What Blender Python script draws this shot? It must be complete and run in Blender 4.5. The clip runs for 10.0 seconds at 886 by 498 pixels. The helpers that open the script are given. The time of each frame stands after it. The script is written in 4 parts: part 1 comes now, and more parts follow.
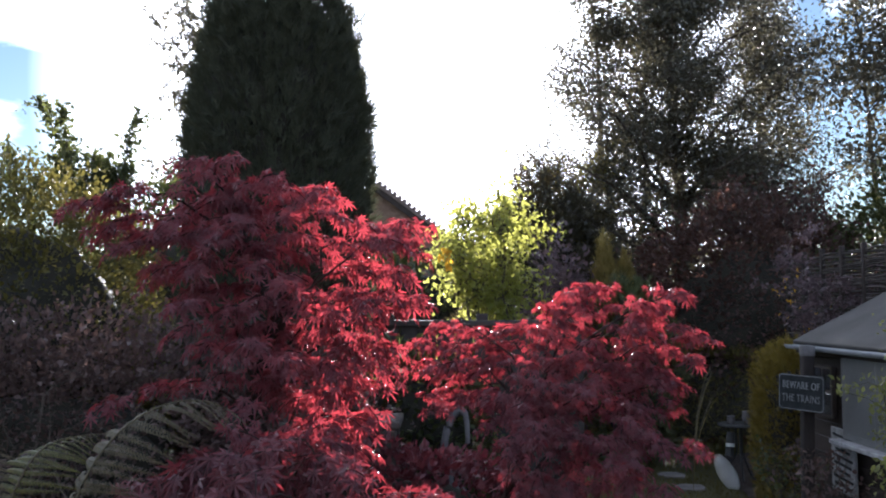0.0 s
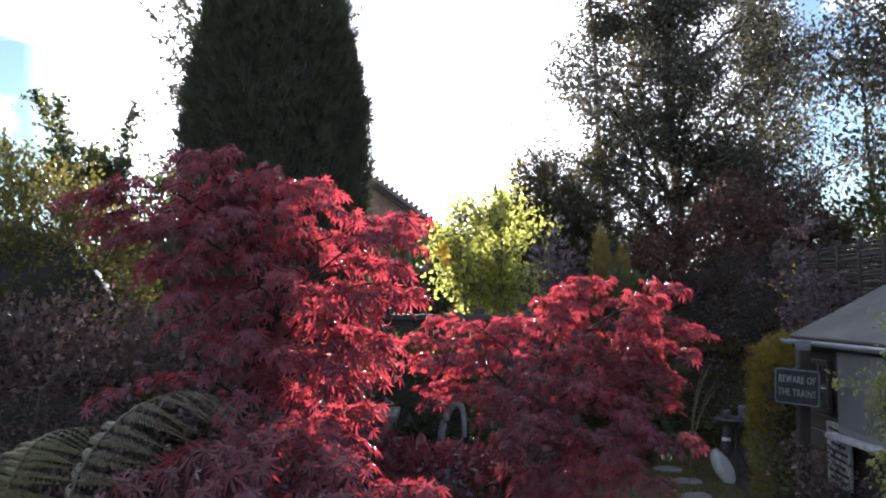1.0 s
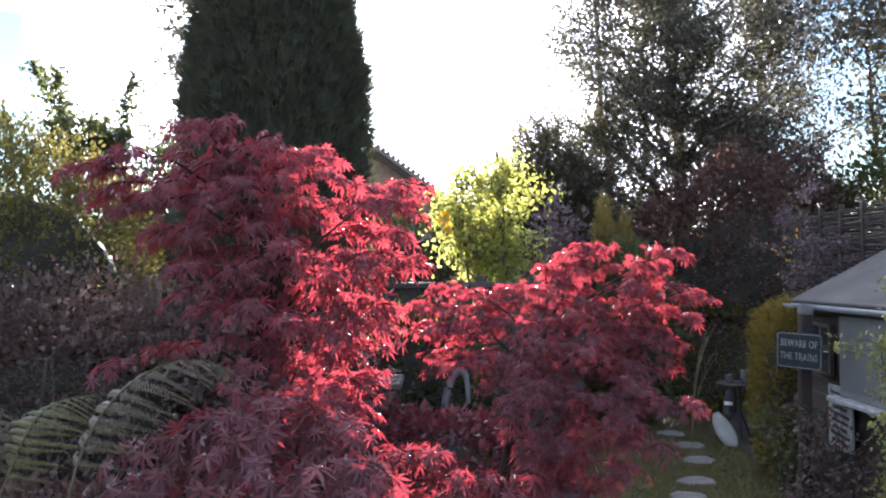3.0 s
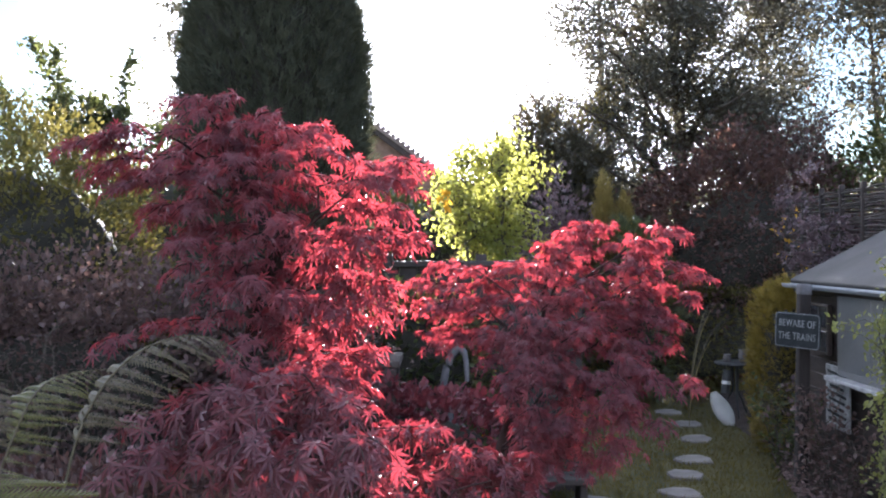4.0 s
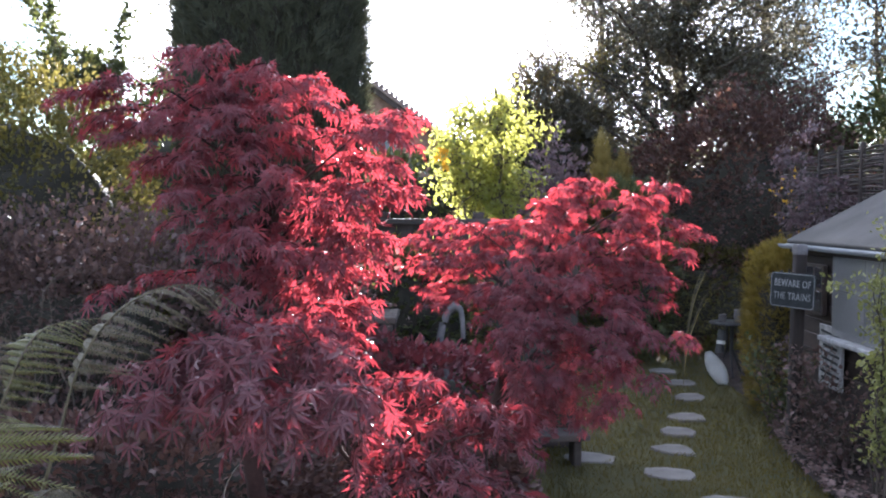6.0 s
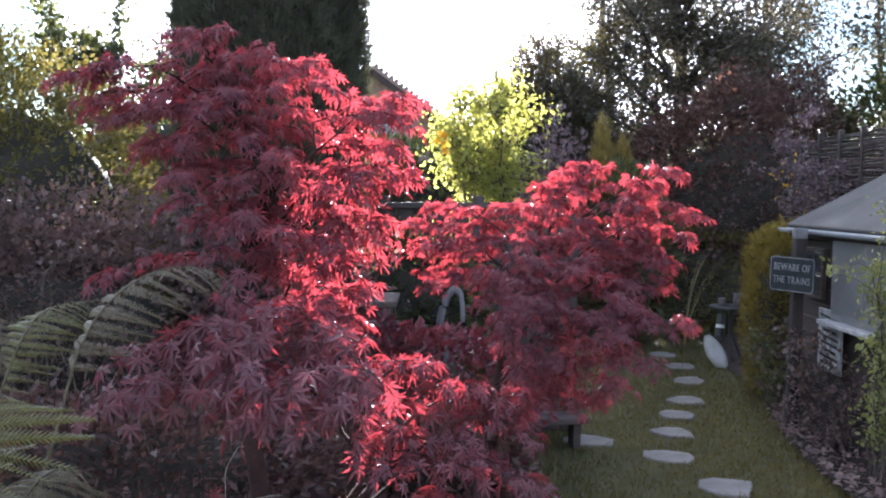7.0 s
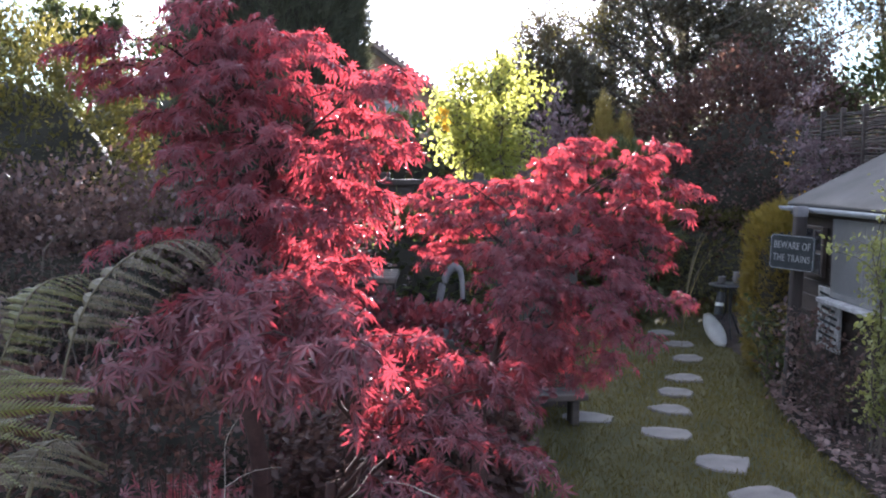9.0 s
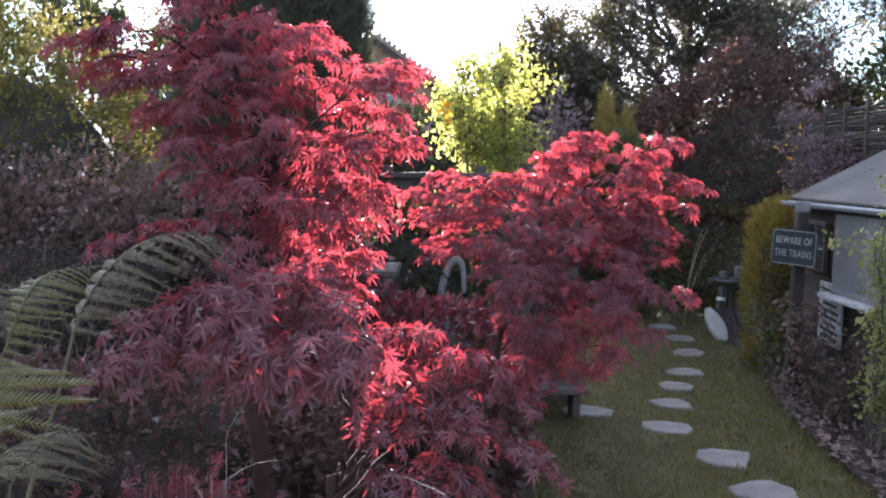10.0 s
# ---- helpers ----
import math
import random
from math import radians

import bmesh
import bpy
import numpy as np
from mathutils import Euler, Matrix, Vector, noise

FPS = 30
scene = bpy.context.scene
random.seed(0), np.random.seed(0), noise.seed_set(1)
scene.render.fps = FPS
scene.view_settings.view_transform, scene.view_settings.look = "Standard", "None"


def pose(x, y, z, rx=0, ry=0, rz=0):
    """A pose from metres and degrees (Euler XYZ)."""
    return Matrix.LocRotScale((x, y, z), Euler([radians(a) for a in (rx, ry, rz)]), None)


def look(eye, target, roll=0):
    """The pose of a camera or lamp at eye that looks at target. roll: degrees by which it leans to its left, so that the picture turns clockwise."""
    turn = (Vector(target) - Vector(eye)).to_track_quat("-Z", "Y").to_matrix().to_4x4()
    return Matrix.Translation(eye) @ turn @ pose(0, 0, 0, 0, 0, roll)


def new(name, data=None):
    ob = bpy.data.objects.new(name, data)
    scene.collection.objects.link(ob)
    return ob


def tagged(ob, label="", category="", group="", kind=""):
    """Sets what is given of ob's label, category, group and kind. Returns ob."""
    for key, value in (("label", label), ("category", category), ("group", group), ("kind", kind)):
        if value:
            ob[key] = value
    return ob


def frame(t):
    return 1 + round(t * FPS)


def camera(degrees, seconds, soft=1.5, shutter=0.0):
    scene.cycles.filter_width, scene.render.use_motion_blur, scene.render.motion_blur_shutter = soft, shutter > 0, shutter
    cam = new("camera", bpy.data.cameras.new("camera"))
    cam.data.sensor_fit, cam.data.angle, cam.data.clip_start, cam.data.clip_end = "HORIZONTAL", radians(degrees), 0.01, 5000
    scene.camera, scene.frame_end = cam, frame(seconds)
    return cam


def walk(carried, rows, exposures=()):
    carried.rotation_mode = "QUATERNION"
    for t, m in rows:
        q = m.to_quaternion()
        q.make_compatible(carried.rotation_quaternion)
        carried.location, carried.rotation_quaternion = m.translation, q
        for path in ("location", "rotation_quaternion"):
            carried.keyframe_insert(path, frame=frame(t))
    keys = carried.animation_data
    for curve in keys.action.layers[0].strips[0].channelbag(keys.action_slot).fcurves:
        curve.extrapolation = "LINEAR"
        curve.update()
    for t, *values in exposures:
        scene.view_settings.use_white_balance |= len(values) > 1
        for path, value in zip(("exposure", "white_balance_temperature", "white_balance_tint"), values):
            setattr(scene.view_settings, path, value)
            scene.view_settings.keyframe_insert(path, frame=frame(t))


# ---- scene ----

# ---- camera ----
EYE_Z = 2.0
cam = camera(55.0, 10.0, soft=2.0)
# seconds, sideways, up, yaw, pitch, roll
PATH = (
    (0, 0.000, 0.000, 0.00, 4.00, 0.00), (0.5, 0.002, -0.002, -0.01, 3.88, 0.03), (1, 0.002, -0.005, -0.19, 3.65, -0.06),
    (1.5, 0.002, -0.006, -0.19, 3.44, -0.06), (2, 0.004, -0.009, 0.01, 2.83, 0.17), (2.5, 0.004, -0.009, 0.01, 2.21, 0.60),
    (4, 0.006, -0.014, -0.02, 0.13, 0.29), (4.5, 0.011, -0.020, 0.01, -0.49, 0.37), (5, 0.014, -0.025, -0.07, -1.22, 0.28),
    (5.5, 0.015, -0.028, -0.09, -1.94, -0.03), (7, 0.014, -0.035, -0.15, -3.63, -0.15), (7.5, 0.015, -0.035, -0.11, -4.12, -0.24),
    (8, 0.015, -0.037, -0.06, -4.51, -0.44), (8.5, 0.016, -0.041, -0.11, -4.83, -0.37), (9, 0.018, -0.044, -0.10, -5.10, -0.32),
    (9.5, 0.018, -0.043, -0.04, -5.40, -0.38), (10, 0.017, -0.041, 0.03, -5.58, -0.61))
walk(cam, [(t, pose(x, 0, EYE_Z + z, 90 + p, r, y)) for t, x, z, y, p, r in PATH],
     [(0, 2.62, 5500, 14), (2.2, 3.22, 5500, 15), (5.5, 3.62, 5500, 16), (10, 3.72, 5500, 17)])

# ---- world and sun ----
SUN_EL, SUN_AZ = 13.8, -1.5          # degrees up, and to the right of straight ahead
world = bpy.data.worlds.new("sky")
scene.world = world
world.use_nodes = True
wn, wl = world.node_tree.nodes, world.node_tree.links
wn.clear()
w_out = wn.new("ShaderNodeOutputWorld")
w_bg = wn.new("ShaderNodeBackground")
w_sky = wn.new("ShaderNodeTexSky")
w_sky.sky_type, w_sky.sun_disc = "NISHITA", False
w_sky.sun_elevation, w_sky.sun_rotation = radians(SUN_EL), radians(SUN_AZ)
w_sky.air_density, w_sky.dust_density = 1.0, 0.3
w_co = wn.new("ShaderNodeTexCoord")
w_map = wn.new("ShaderNodeMapping")
w_map.inputs["Scale"].default_value = (1.0, 1.0, 2.2)
w_map.inputs["Location"].default_value = (0.35, 0.2, 0.0)
w_noise = wn.new("ShaderNodeTexNoise")
w_noise.inputs["Scale"].default_value, w_noise.inputs["Detail"].default_value = 2.2, 8
w_ramp = wn.new("ShaderNodeValToRGB")
w_ramp.color_ramp.elements[0].position, w_ramp.color_ramp.elements[1].position = 0.49, 0.60
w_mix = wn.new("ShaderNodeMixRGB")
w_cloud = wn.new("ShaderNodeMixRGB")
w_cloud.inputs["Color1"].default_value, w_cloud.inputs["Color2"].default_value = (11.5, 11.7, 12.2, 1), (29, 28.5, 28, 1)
wl.new(w_co.outputs["Generated"], w_map.inputs["Vector"])
wl.new(w_map.outputs["Vector"], w_noise.inputs["Vector"])
wl.new(w_noise.outputs["Fac"], w_ramp.inputs["Fac"])
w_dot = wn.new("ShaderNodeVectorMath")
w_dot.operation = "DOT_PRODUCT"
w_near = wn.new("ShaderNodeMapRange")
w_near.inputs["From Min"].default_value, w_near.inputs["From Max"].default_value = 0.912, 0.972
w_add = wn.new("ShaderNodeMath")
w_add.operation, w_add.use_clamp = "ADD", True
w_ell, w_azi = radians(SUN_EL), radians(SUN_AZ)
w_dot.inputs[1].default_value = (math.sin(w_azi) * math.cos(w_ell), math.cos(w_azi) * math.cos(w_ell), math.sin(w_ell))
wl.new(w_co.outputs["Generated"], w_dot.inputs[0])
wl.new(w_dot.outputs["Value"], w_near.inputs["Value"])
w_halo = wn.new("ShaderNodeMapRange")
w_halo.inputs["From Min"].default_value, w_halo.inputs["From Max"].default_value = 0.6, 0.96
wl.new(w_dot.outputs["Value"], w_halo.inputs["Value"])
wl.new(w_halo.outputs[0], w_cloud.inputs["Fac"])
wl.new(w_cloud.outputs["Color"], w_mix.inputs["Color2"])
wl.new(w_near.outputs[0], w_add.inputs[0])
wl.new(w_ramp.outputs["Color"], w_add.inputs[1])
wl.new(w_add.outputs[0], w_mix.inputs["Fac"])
w_deep = wn.new("ShaderNodeMixRGB")
w_deep.blend_type = "MULTIPLY"
w_deep.inputs["Fac"].default_value, w_deep.inputs["Color2"].default_value = 1.0, (0.62, 0.68, 0.74, 1)
wl.new(w_sky.outputs["Color"], w_deep.inputs["Color1"])
wl.new(w_deep.outputs["Color"], w_mix.inputs["Color1"])
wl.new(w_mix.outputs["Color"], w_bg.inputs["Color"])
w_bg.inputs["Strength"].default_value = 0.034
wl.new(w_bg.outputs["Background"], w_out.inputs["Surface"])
sun = new("sun", bpy.data.lights.new("sun", "SUN"))
sun.data.energy, sun.data.angle, sun.data.color = 5.0, radians(0.6), (1.0, 0.9, 0.76)
_e, _a = radians(SUN_EL), radians(SUN_AZ)
sun_dir = Vector((math.sin(_a) * math.cos(_e), math.cos(_a) * math.cos(_e), math.sin(_e)))
sun.matrix_world = look(sun_dir * 60, (0, 0, 0))


# ---- materials ----
def node_mat(name):
    m = bpy.data.materials.new(name)
    m.use_nodes = True
    nt = m.node_tree
    return m, nt.nodes, nt.links, nt.nodes["Principled BSDF"]


def leaf_mat(name, dark, light, glow, rough=0.45, through_amount=0.5, spec=0.4, scale=9.0):
    """Thin leaves: two leaf colours mixed leaf by leaf, part of the light passing through."""
    m, n, l, p = node_mat(name)
    geo, tex = n.new("ShaderNodeNewGeometry"), n.new("ShaderNodeTexNoise")
    co = n.new("ShaderNodeTexCoord")
    tex.inputs["Scale"].default_value, tex.inputs["Detail"].default_value = scale, 4
    l.new(co.outputs["Object"], tex.inputs["Vector"])
    add = n.new("ShaderNodeMath")
    add.operation = "MULTIPLY_ADD"
    add.inputs[1].default_value = 0.55
    info = n.new("ShaderNodeObjectInfo")
    both = n.new("ShaderNodeMath")
    both.operation = "ADD"
    wrap = n.new("ShaderNodeMath")
    wrap.operation = "FRACT"
    l.new(geo.outputs["Random Per Island"], both.inputs[0])
    l.new(info.outputs["Random"], both.inputs[1])
    l.new(both.outputs[0], wrap.inputs[0])
    l.new(wrap.outputs[0], add.inputs[0])
    half = n.new("ShaderNodeMath")
    half.operation = "MULTIPLY"
    half.inputs[1].default_value = 0.5
    l.new(tex.outputs["Fac"], half.inputs[0])
    l.new(half.outputs[0], add.inputs[2])
    mix = n.new("ShaderNodeMixRGB")
    mix.inputs[1].default_value, mix.inputs[2].default_value = (*dark, 1), (*light, 1)
    l.new(add.outputs[0], mix.inputs[0])
    l.new(mix.outputs[0], p.inputs["Base Color"])
    p.inputs["Roughness"].default_value = rough
    p.inputs["Specular IOR Level"].default_value = spec
    tr = n.new("ShaderNodeBsdfTranslucent")
    mix2 = n.new("ShaderNodeMixRGB")
    mix2.inputs[1].default_value, mix2.inputs[2].default_value = (*[c * 0.6 for c in glow], 1), (*glow, 1)
    l.new(add.outputs[0], mix2.inputs[0])
    l.new(mix2.outputs[0], tr.inputs["Color"])
    sh = n.new("ShaderNodeMixShader")
    sh.inputs[0].default_value = through_amount
    l.new(p.outputs[0], sh.inputs[1])
    l.new(tr.outputs[0], sh.inputs[2])
    l.new(sh.outputs[0], n["Material Output"].inputs["Surface"])
    return m


def rough_mat(name, dark, light, rough=0.8, scale=12.0, fine=90.0, bump=0.4, stretch=(1, 1, 1), spec=0.3, metal=0.0, dist=0.01):
    """A solid surface with stains at a large and grain at a small scale, and relief."""
    m, n, l, p = node_mat(name)
    co, mp = n.new("ShaderNodeTexCoord"), n.new("ShaderNodeMapping")
    mp.inputs["Scale"].default_value = stretch
    l.new(co.outputs["Object"], mp.inputs["Vector"])
    a, b = n.new("ShaderNodeTexNoise"), n.new("ShaderNodeTexNoise")
    a.inputs["Scale"].default_value, a.inputs["Detail"].default_value = scale, 6
    b.inputs["Scale"].default_value, b.inputs["Detail"].default_value = fine, 5
    l.new(mp.outputs[0], a.inputs["Vector"])
    l.new(mp.outputs[0], b.inputs["Vector"])
    info = n.new("ShaderNodeObjectInfo")
    s1 = n.new("ShaderNodeMath")
    s1.operation = "MULTIPLY_ADD"
    s1.inputs[1].default_value = 0.35
    l.new(b.outputs["Fac"], s1.inputs[0])
    l.new(a.outputs["Fac"], s1.inputs[2])
    s2 = n.new("ShaderNodeMath")
    s2.operation = "MULTIPLY_ADD"
    s2.inputs[1].default_value = 0.25
    l.new(info.outputs["Random"], s2.inputs[0])
    l.new(s1.outputs[0], s2.inputs[2])
    r = n.new("ShaderNodeValToRGB")
    r.color_ramp.elements[0].position, r.color_ramp.elements[1].position = 0.5, 1.0
    r.color_ramp.elements[0].color, r.color_ramp.elements[1].color = (*dark, 1), (*light, 1)
    l.new(s2.outputs[0], r.inputs["Fac"])
    l.new(r.outputs["Color"], p.inputs["Base Color"])
    p.inputs["Roughness"].default_value, p.inputs["Metallic"].default_value = rough, metal
    p.inputs["Specular IOR Level"].default_value = spec
    bp = n.new("ShaderNodeBump")
    bp.inputs["Strength"].default_value, bp.inputs["Distance"].default_value = bump, dist
    l.new(s1.outputs[0], bp.inputs["Height"])
    l.new(bp.outputs[0], p.inputs["Normal"])
    return m


M_ACER = leaf_mat("acer_leaf", (0.050, 0.019, 0.024), (0.115, 0.037, 0.045), (0.70, 0.07, 0.088), 0.50, 0.28, 0.45)
M_ACER_P = leaf_mat("acer_leaf_purple", (0.062, 0.023, 0.027), (0.135, 0.045, 0.050), (0.60, 0.06, 0.08), 0.5, 0.17, 0.45)
M_BARK = rough_mat("bark", (0.035, 0.026, 0.02), (0.12, 0.095, 0.075), 0.9, 6, 60, 0.7, (1, 1, 0.25))
M_BARK_ACER = rough_mat("acer_bark", (0.022, 0.012, 0.011), (0.055, 0.032, 0.028), 0.9, 8, 70, 0.4, spec=0.08)
M_DRY = rough_mat("dry_twig", (0.16, 0.13, 0.11), (0.38, 0.33, 0.28), 0.85, 20, 90, 0.3)
M_FERN = leaf_mat("fern_frond", (0.05, 0.055, 0.017), (0.125, 0.112, 0.038), (0.30, 0.26, 0.06), 0.5, 0.35, 0.4)
M_FERN_OLD = leaf_mat("fern_frond_turning", (0.058, 0.048, 0.030), (0.14, 0.115, 0.066), (0.18, 0.12, 0.05), 0.6, 0.3, 0.3)
M_CYPRESS = leaf_mat("cypress_spray", (0.038, 0.042, 0.026), (0.085, 0.085, 0.055), (0.10, 0.10, 0.05), 0.7, 0.2, 0.2)
# near-black fill for plant cores: shade deep among the leaves, put into the colour
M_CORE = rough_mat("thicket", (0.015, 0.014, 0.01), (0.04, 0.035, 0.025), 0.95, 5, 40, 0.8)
M_DARKCON = leaf_mat("dark_conifer_spray", (0.03, 0.03, 0.018), (0.085, 0.07, 0.045), (0.12, 0.09, 0.04), 0.55, 0.3, 0.4)
M_PALE = leaf_mat("pale_climber_leaf", (0.09, 0.10, 0.035), (0.20, 0.20, 0.075), (0.42, 0.42, 0.11), 0.5, 0.4, 0.4)
M_TREE = leaf_mat("tree_leaf", (0.038, 0.037, 0.022), (0.095, 0.082, 0.052), (0.12, 0.105, 0.06), 0.38, 0.35, 0.6)
M_LIME = leaf_mat("shrub_leaf_lime", (0.09, 0.11, 0.02), (0.20, 0.21, 0.04), (0.50, 0.49, 0.10), 0.4, 0.45, 0.5)
M_GOLD = leaf_mat("golden_conifer", (0.10, 0.080, 0.016), (0.225, 0.168, 0.03), (0.36, 0.26, 0.05), 0.55, 0.4, 0.3)
M_GOLD_DULL = leaf_mat("dull_golden_conifer", (0.13, 0.10, 0.03), (0.30, 0.23, 0.07), (0.45, 0.33, 0.09), 0.55, 0.4, 0.3)
M_HEDGE = leaf_mat("hedge_leaf", (0.03, 0.042, 0.015), (0.085, 0.09, 0.03), (0.14, 0.15, 0.04), 0.5, 0.35, 0.4)
M_BRAMBLE = leaf_mat("climber_leaf", (0.055, 0.038, 0.034), (0.165, 0.105, 0.09), (0.18, 0.105, 0.085), 0.55, 0.35, 0.35)
M_YELLOW = leaf_mat("shrub_leaf_yellow", (0.058, 0.06, 0.018), (0.175, 0.145, 0.032), (0.15, 0.125, 0.03), 0.5, 0.35, 0.4)
M_RUSSET = leaf_mat("russet_leaf", (0.045, 0.029, 0.026), (0.115, 0.064, 0.052), (0.18, 0.085, 0.06), 0.5, 0.4, 0.4)
M_MAUVE = leaf_mat("mauve_leaf", (0.055, 0.04, 0.042), (0.15, 0.11, 0.118), (0.24, 0.15, 0.155), 0.5, 0.4, 0.4)
M_AMBER = leaf_mat("amber_leaf", (0.45, 0.22, 0.02), (0.65, 0.36, 0.03), (0.95, 0.55, 0.04), 0.4, 0.55, 0.4)
M_GRASS = leaf_mat("grass_blade", (0.04, 0.036, 0.014), (0.10, 0.083, 0.028), (0.26, 0.215, 0.05), 0.8, 0.42, 0.05)
M_LAWN = rough_mat("lawn", (0.03, 0.03, 0.012), (0.075, 0.068, 0.028), 0.95, 3, 120, 0.8)
M_SOIL = rough_mat("soil", (0.022, 0.016, 0.013), (0.075, 0.055, 0.045), 0.95, 6, 70, 0.9, dist=0.03)
M_LITTER = leaf_mat("leaf_litter", (0.06, 0.035, 0.032), (0.22, 0.15, 0.135), (0.25, 0.14, 0.1), 0.6, 0.2, 0.4)
M_STONE = rough_mat("paving_stone", (0.105, 0.093, 0.085), (0.205, 0.185, 0.168), 0.85, 7, 80, 0.5)
M_FELT = rough_mat("roofing_felt", (0.065, 0.060, 0.055), (0.112, 0.104, 0.096), 0.9, 2.5, 160, 0.35, spec=0.1)
M_WOOD_DARK = rough_mat("dark_stained_board", (0.018, 0.013, 0.011), (0.055, 0.04, 0.034), 0.7, 5, 60, 0.5, (1, 0.2, 1))
M_SLEEPER = rough_mat("sleeper_wood", (0.024, 0.019, 0.016), (0.085, 0.068, 0.058), 0.85, 5, 50, 0.6, (0.3, 1, 1))
M_POST = rough_mat("weathered_post", (0.014, 0.010, 0.009), (0.040, 0.031, 0.027), 0.85, 6, 60, 0.6, (1, 1, 0.2))
M_METAL_GREY = rough_mat("grey_gutter", (0.2, 0.2, 0.205), (0.32, 0.32, 0.325), 0.45, 8, 90, 0.1)
M_PANEL = rough_mat("pale_grey_paint", (0.13, 0.127, 0.124), (0.21, 0.205, 0.2), 0.55, 3, 60, 0.15)
M_SIGN = rough_mat("black_cast_iron", (0.012, 0.013, 0.013), (0.035, 0.037, 0.037), 0.7, 14, 120, 0.3, spec=0.15)
M_SIGN_WHITE = rough_mat("worn_white_paint", (0.13, 0.127, 0.12), (0.38, 0.37, 0.36), 0.6, 20, 120, 0.2)
M_LETTER = rough_mat("faded_white_letters", (0.10, 0.098, 0.095), (0.27, 0.265, 0.26), 0.7, 30, 140, 0.2)
M_BLACK = rough_mat("black_iron", (0.012, 0.012, 0.012), (0.04, 0.04, 0.04), 0.45, 12, 90, 0.2)
M_WHITE = rough_mat("white_metal", (0.55, 0.54, 0.50), (0.8, 0.79, 0.75), 0.3, 5, 70, 0.1, spec=0.6)
M_STATUE = rough_mat("grey_statue_stone", (0.085, 0.077, 0.077), (0.18, 0.165, 0.165), 0.85, 12, 90, 0.4)
M_BRICK = rough_mat("brown_brick", (0.14, 0.085, 0.06), (0.27, 0.18, 0.13), 0.9, 5, 60, 0.4)
M_TILE = rough_mat("roof_tile", (0.13, 0.09, 0.075), (0.28, 0.21, 0.18), 0.5, 6, 60, 0.3, spec=0.6)
M_BLIND = rough_mat("blind_behind_glass", (0.10, 0.098, 0.097), (0.15, 0.148, 0.146), 0.3, 2, 30, 0.02, spec=0.5)
M_GLASS = rough_mat("dark_window_pane", (0.015, 0.017, 0.02), (0.03, 0.033, 0.037), 0.06, 2, 20, 0.0, spec=0.6)


# ---- mesh helpers ----
rng = np.random.default_rng(7)


def link(name, mesh, material, parent=None, label=""):
    mesh.materials.append(material)
    ob = new(name, mesh)
    if parent is not None:
        ob.parent = parent
    return tagged(ob, label)


def part(name, bm, material, parent=None, label="", smooth=True):
    me = bpy.data.meshes.new(name)
    bm.to_mesh(me)
    bm.free()
    me.polygons.foreach_set("use_smooth", [smooth] * len(me.polygons))
    return link(name, me, material, parent, label)


def thing(name, x, y, z, label, category, group="", kind="", rz=0):
    ob = new(name)
    ob.matrix_basis = pose(x, y, z, 0, 0, rz)
    ob.empty_display_size = 0.1
    return tagged(ob, label, category, group, kind)


def np_mesh(name, verts, faces):
    """A mesh from arrays; faces all with the same number of corners."""
    me = bpy.data.meshes.new(name)
    k = faces.shape[1]
    me.vertices.add(len(verts))
    me.vertices.foreach_set("co", np.ascontiguousarray(verts, dtype=np.float32).ravel())
    me.loops.add(faces.size)
    me.loops.foreach_set("vertex_index", np.ascontiguousarray(faces, dtype=np.int32).ravel())
    me.polygons.add(len(faces))
    me.polygons.foreach_set("loop_start", np.arange(0, faces.size, k, dtype=np.int32))
    me.update(calc_edges=True)
    return me


def unit(v):
    return v / np.maximum(np.linalg.norm(v, axis=-1, keepdims=True), 1e-9)


def frames_of(axis, up):
    """Rotation matrices whose y runs along axis and whose z is near up."""
    y = unit(axis)
    x = unit(np.cross(y, up))
    z = np.cross(x, y)
    return np.stack([x, y, z], axis=-1)


def scatter(template, faces, places, axis, up, sizes):
    """Copies of a small template (along +y, face to +z) in one vertex and face array."""
    rot = frames_of(axis, up)
    v = np.einsum("nij,kj->nki", rot * sizes[:, None, None], template) + places[:, None, :]
    f = faces[None] + (np.arange(len(places)) * len(template))[:, None, None]
    return v.reshape(-1, 3), f.reshape(-1, faces.shape[1])


def palmate():
    """A maple leaf of seven pointed lobes with its stalk, 1 across."""
    v, f = [(0, 0, 0)], []
    for ang, ln in ((-118, 0.30), (-78, 0.44), (-38, 0.56), (0, 0.66), (38, 0.56), (78, 0.44), (118, 0.30)):
        a, w = radians(ang), 0.056
        dx, dy = math.sin(a), math.cos(a)
        b = len(v)
        v += [(dx * ln * 0.45 - dy * w, dy * ln * 0.45 + dx * w, 0.02 - 0.15 * ln * ln),
              (dx * ln, dy * ln, -0.62 * ln * ln),
              (dx * ln * 0.45 + dy * w, dy * ln * 0.45 - dx * w, 0.02 - 0.15 * ln * ln)]
        f += [(0, b + 2, b + 1), (0, b + 1, b)]
    b = len(v)
    v += [(-0.012, 0, 0), (0.012, 0, 0), (0, -0.45, 0.06)]
    f.append((b, b + 2, b + 1))
    return np.array(v, float), np.array(f)


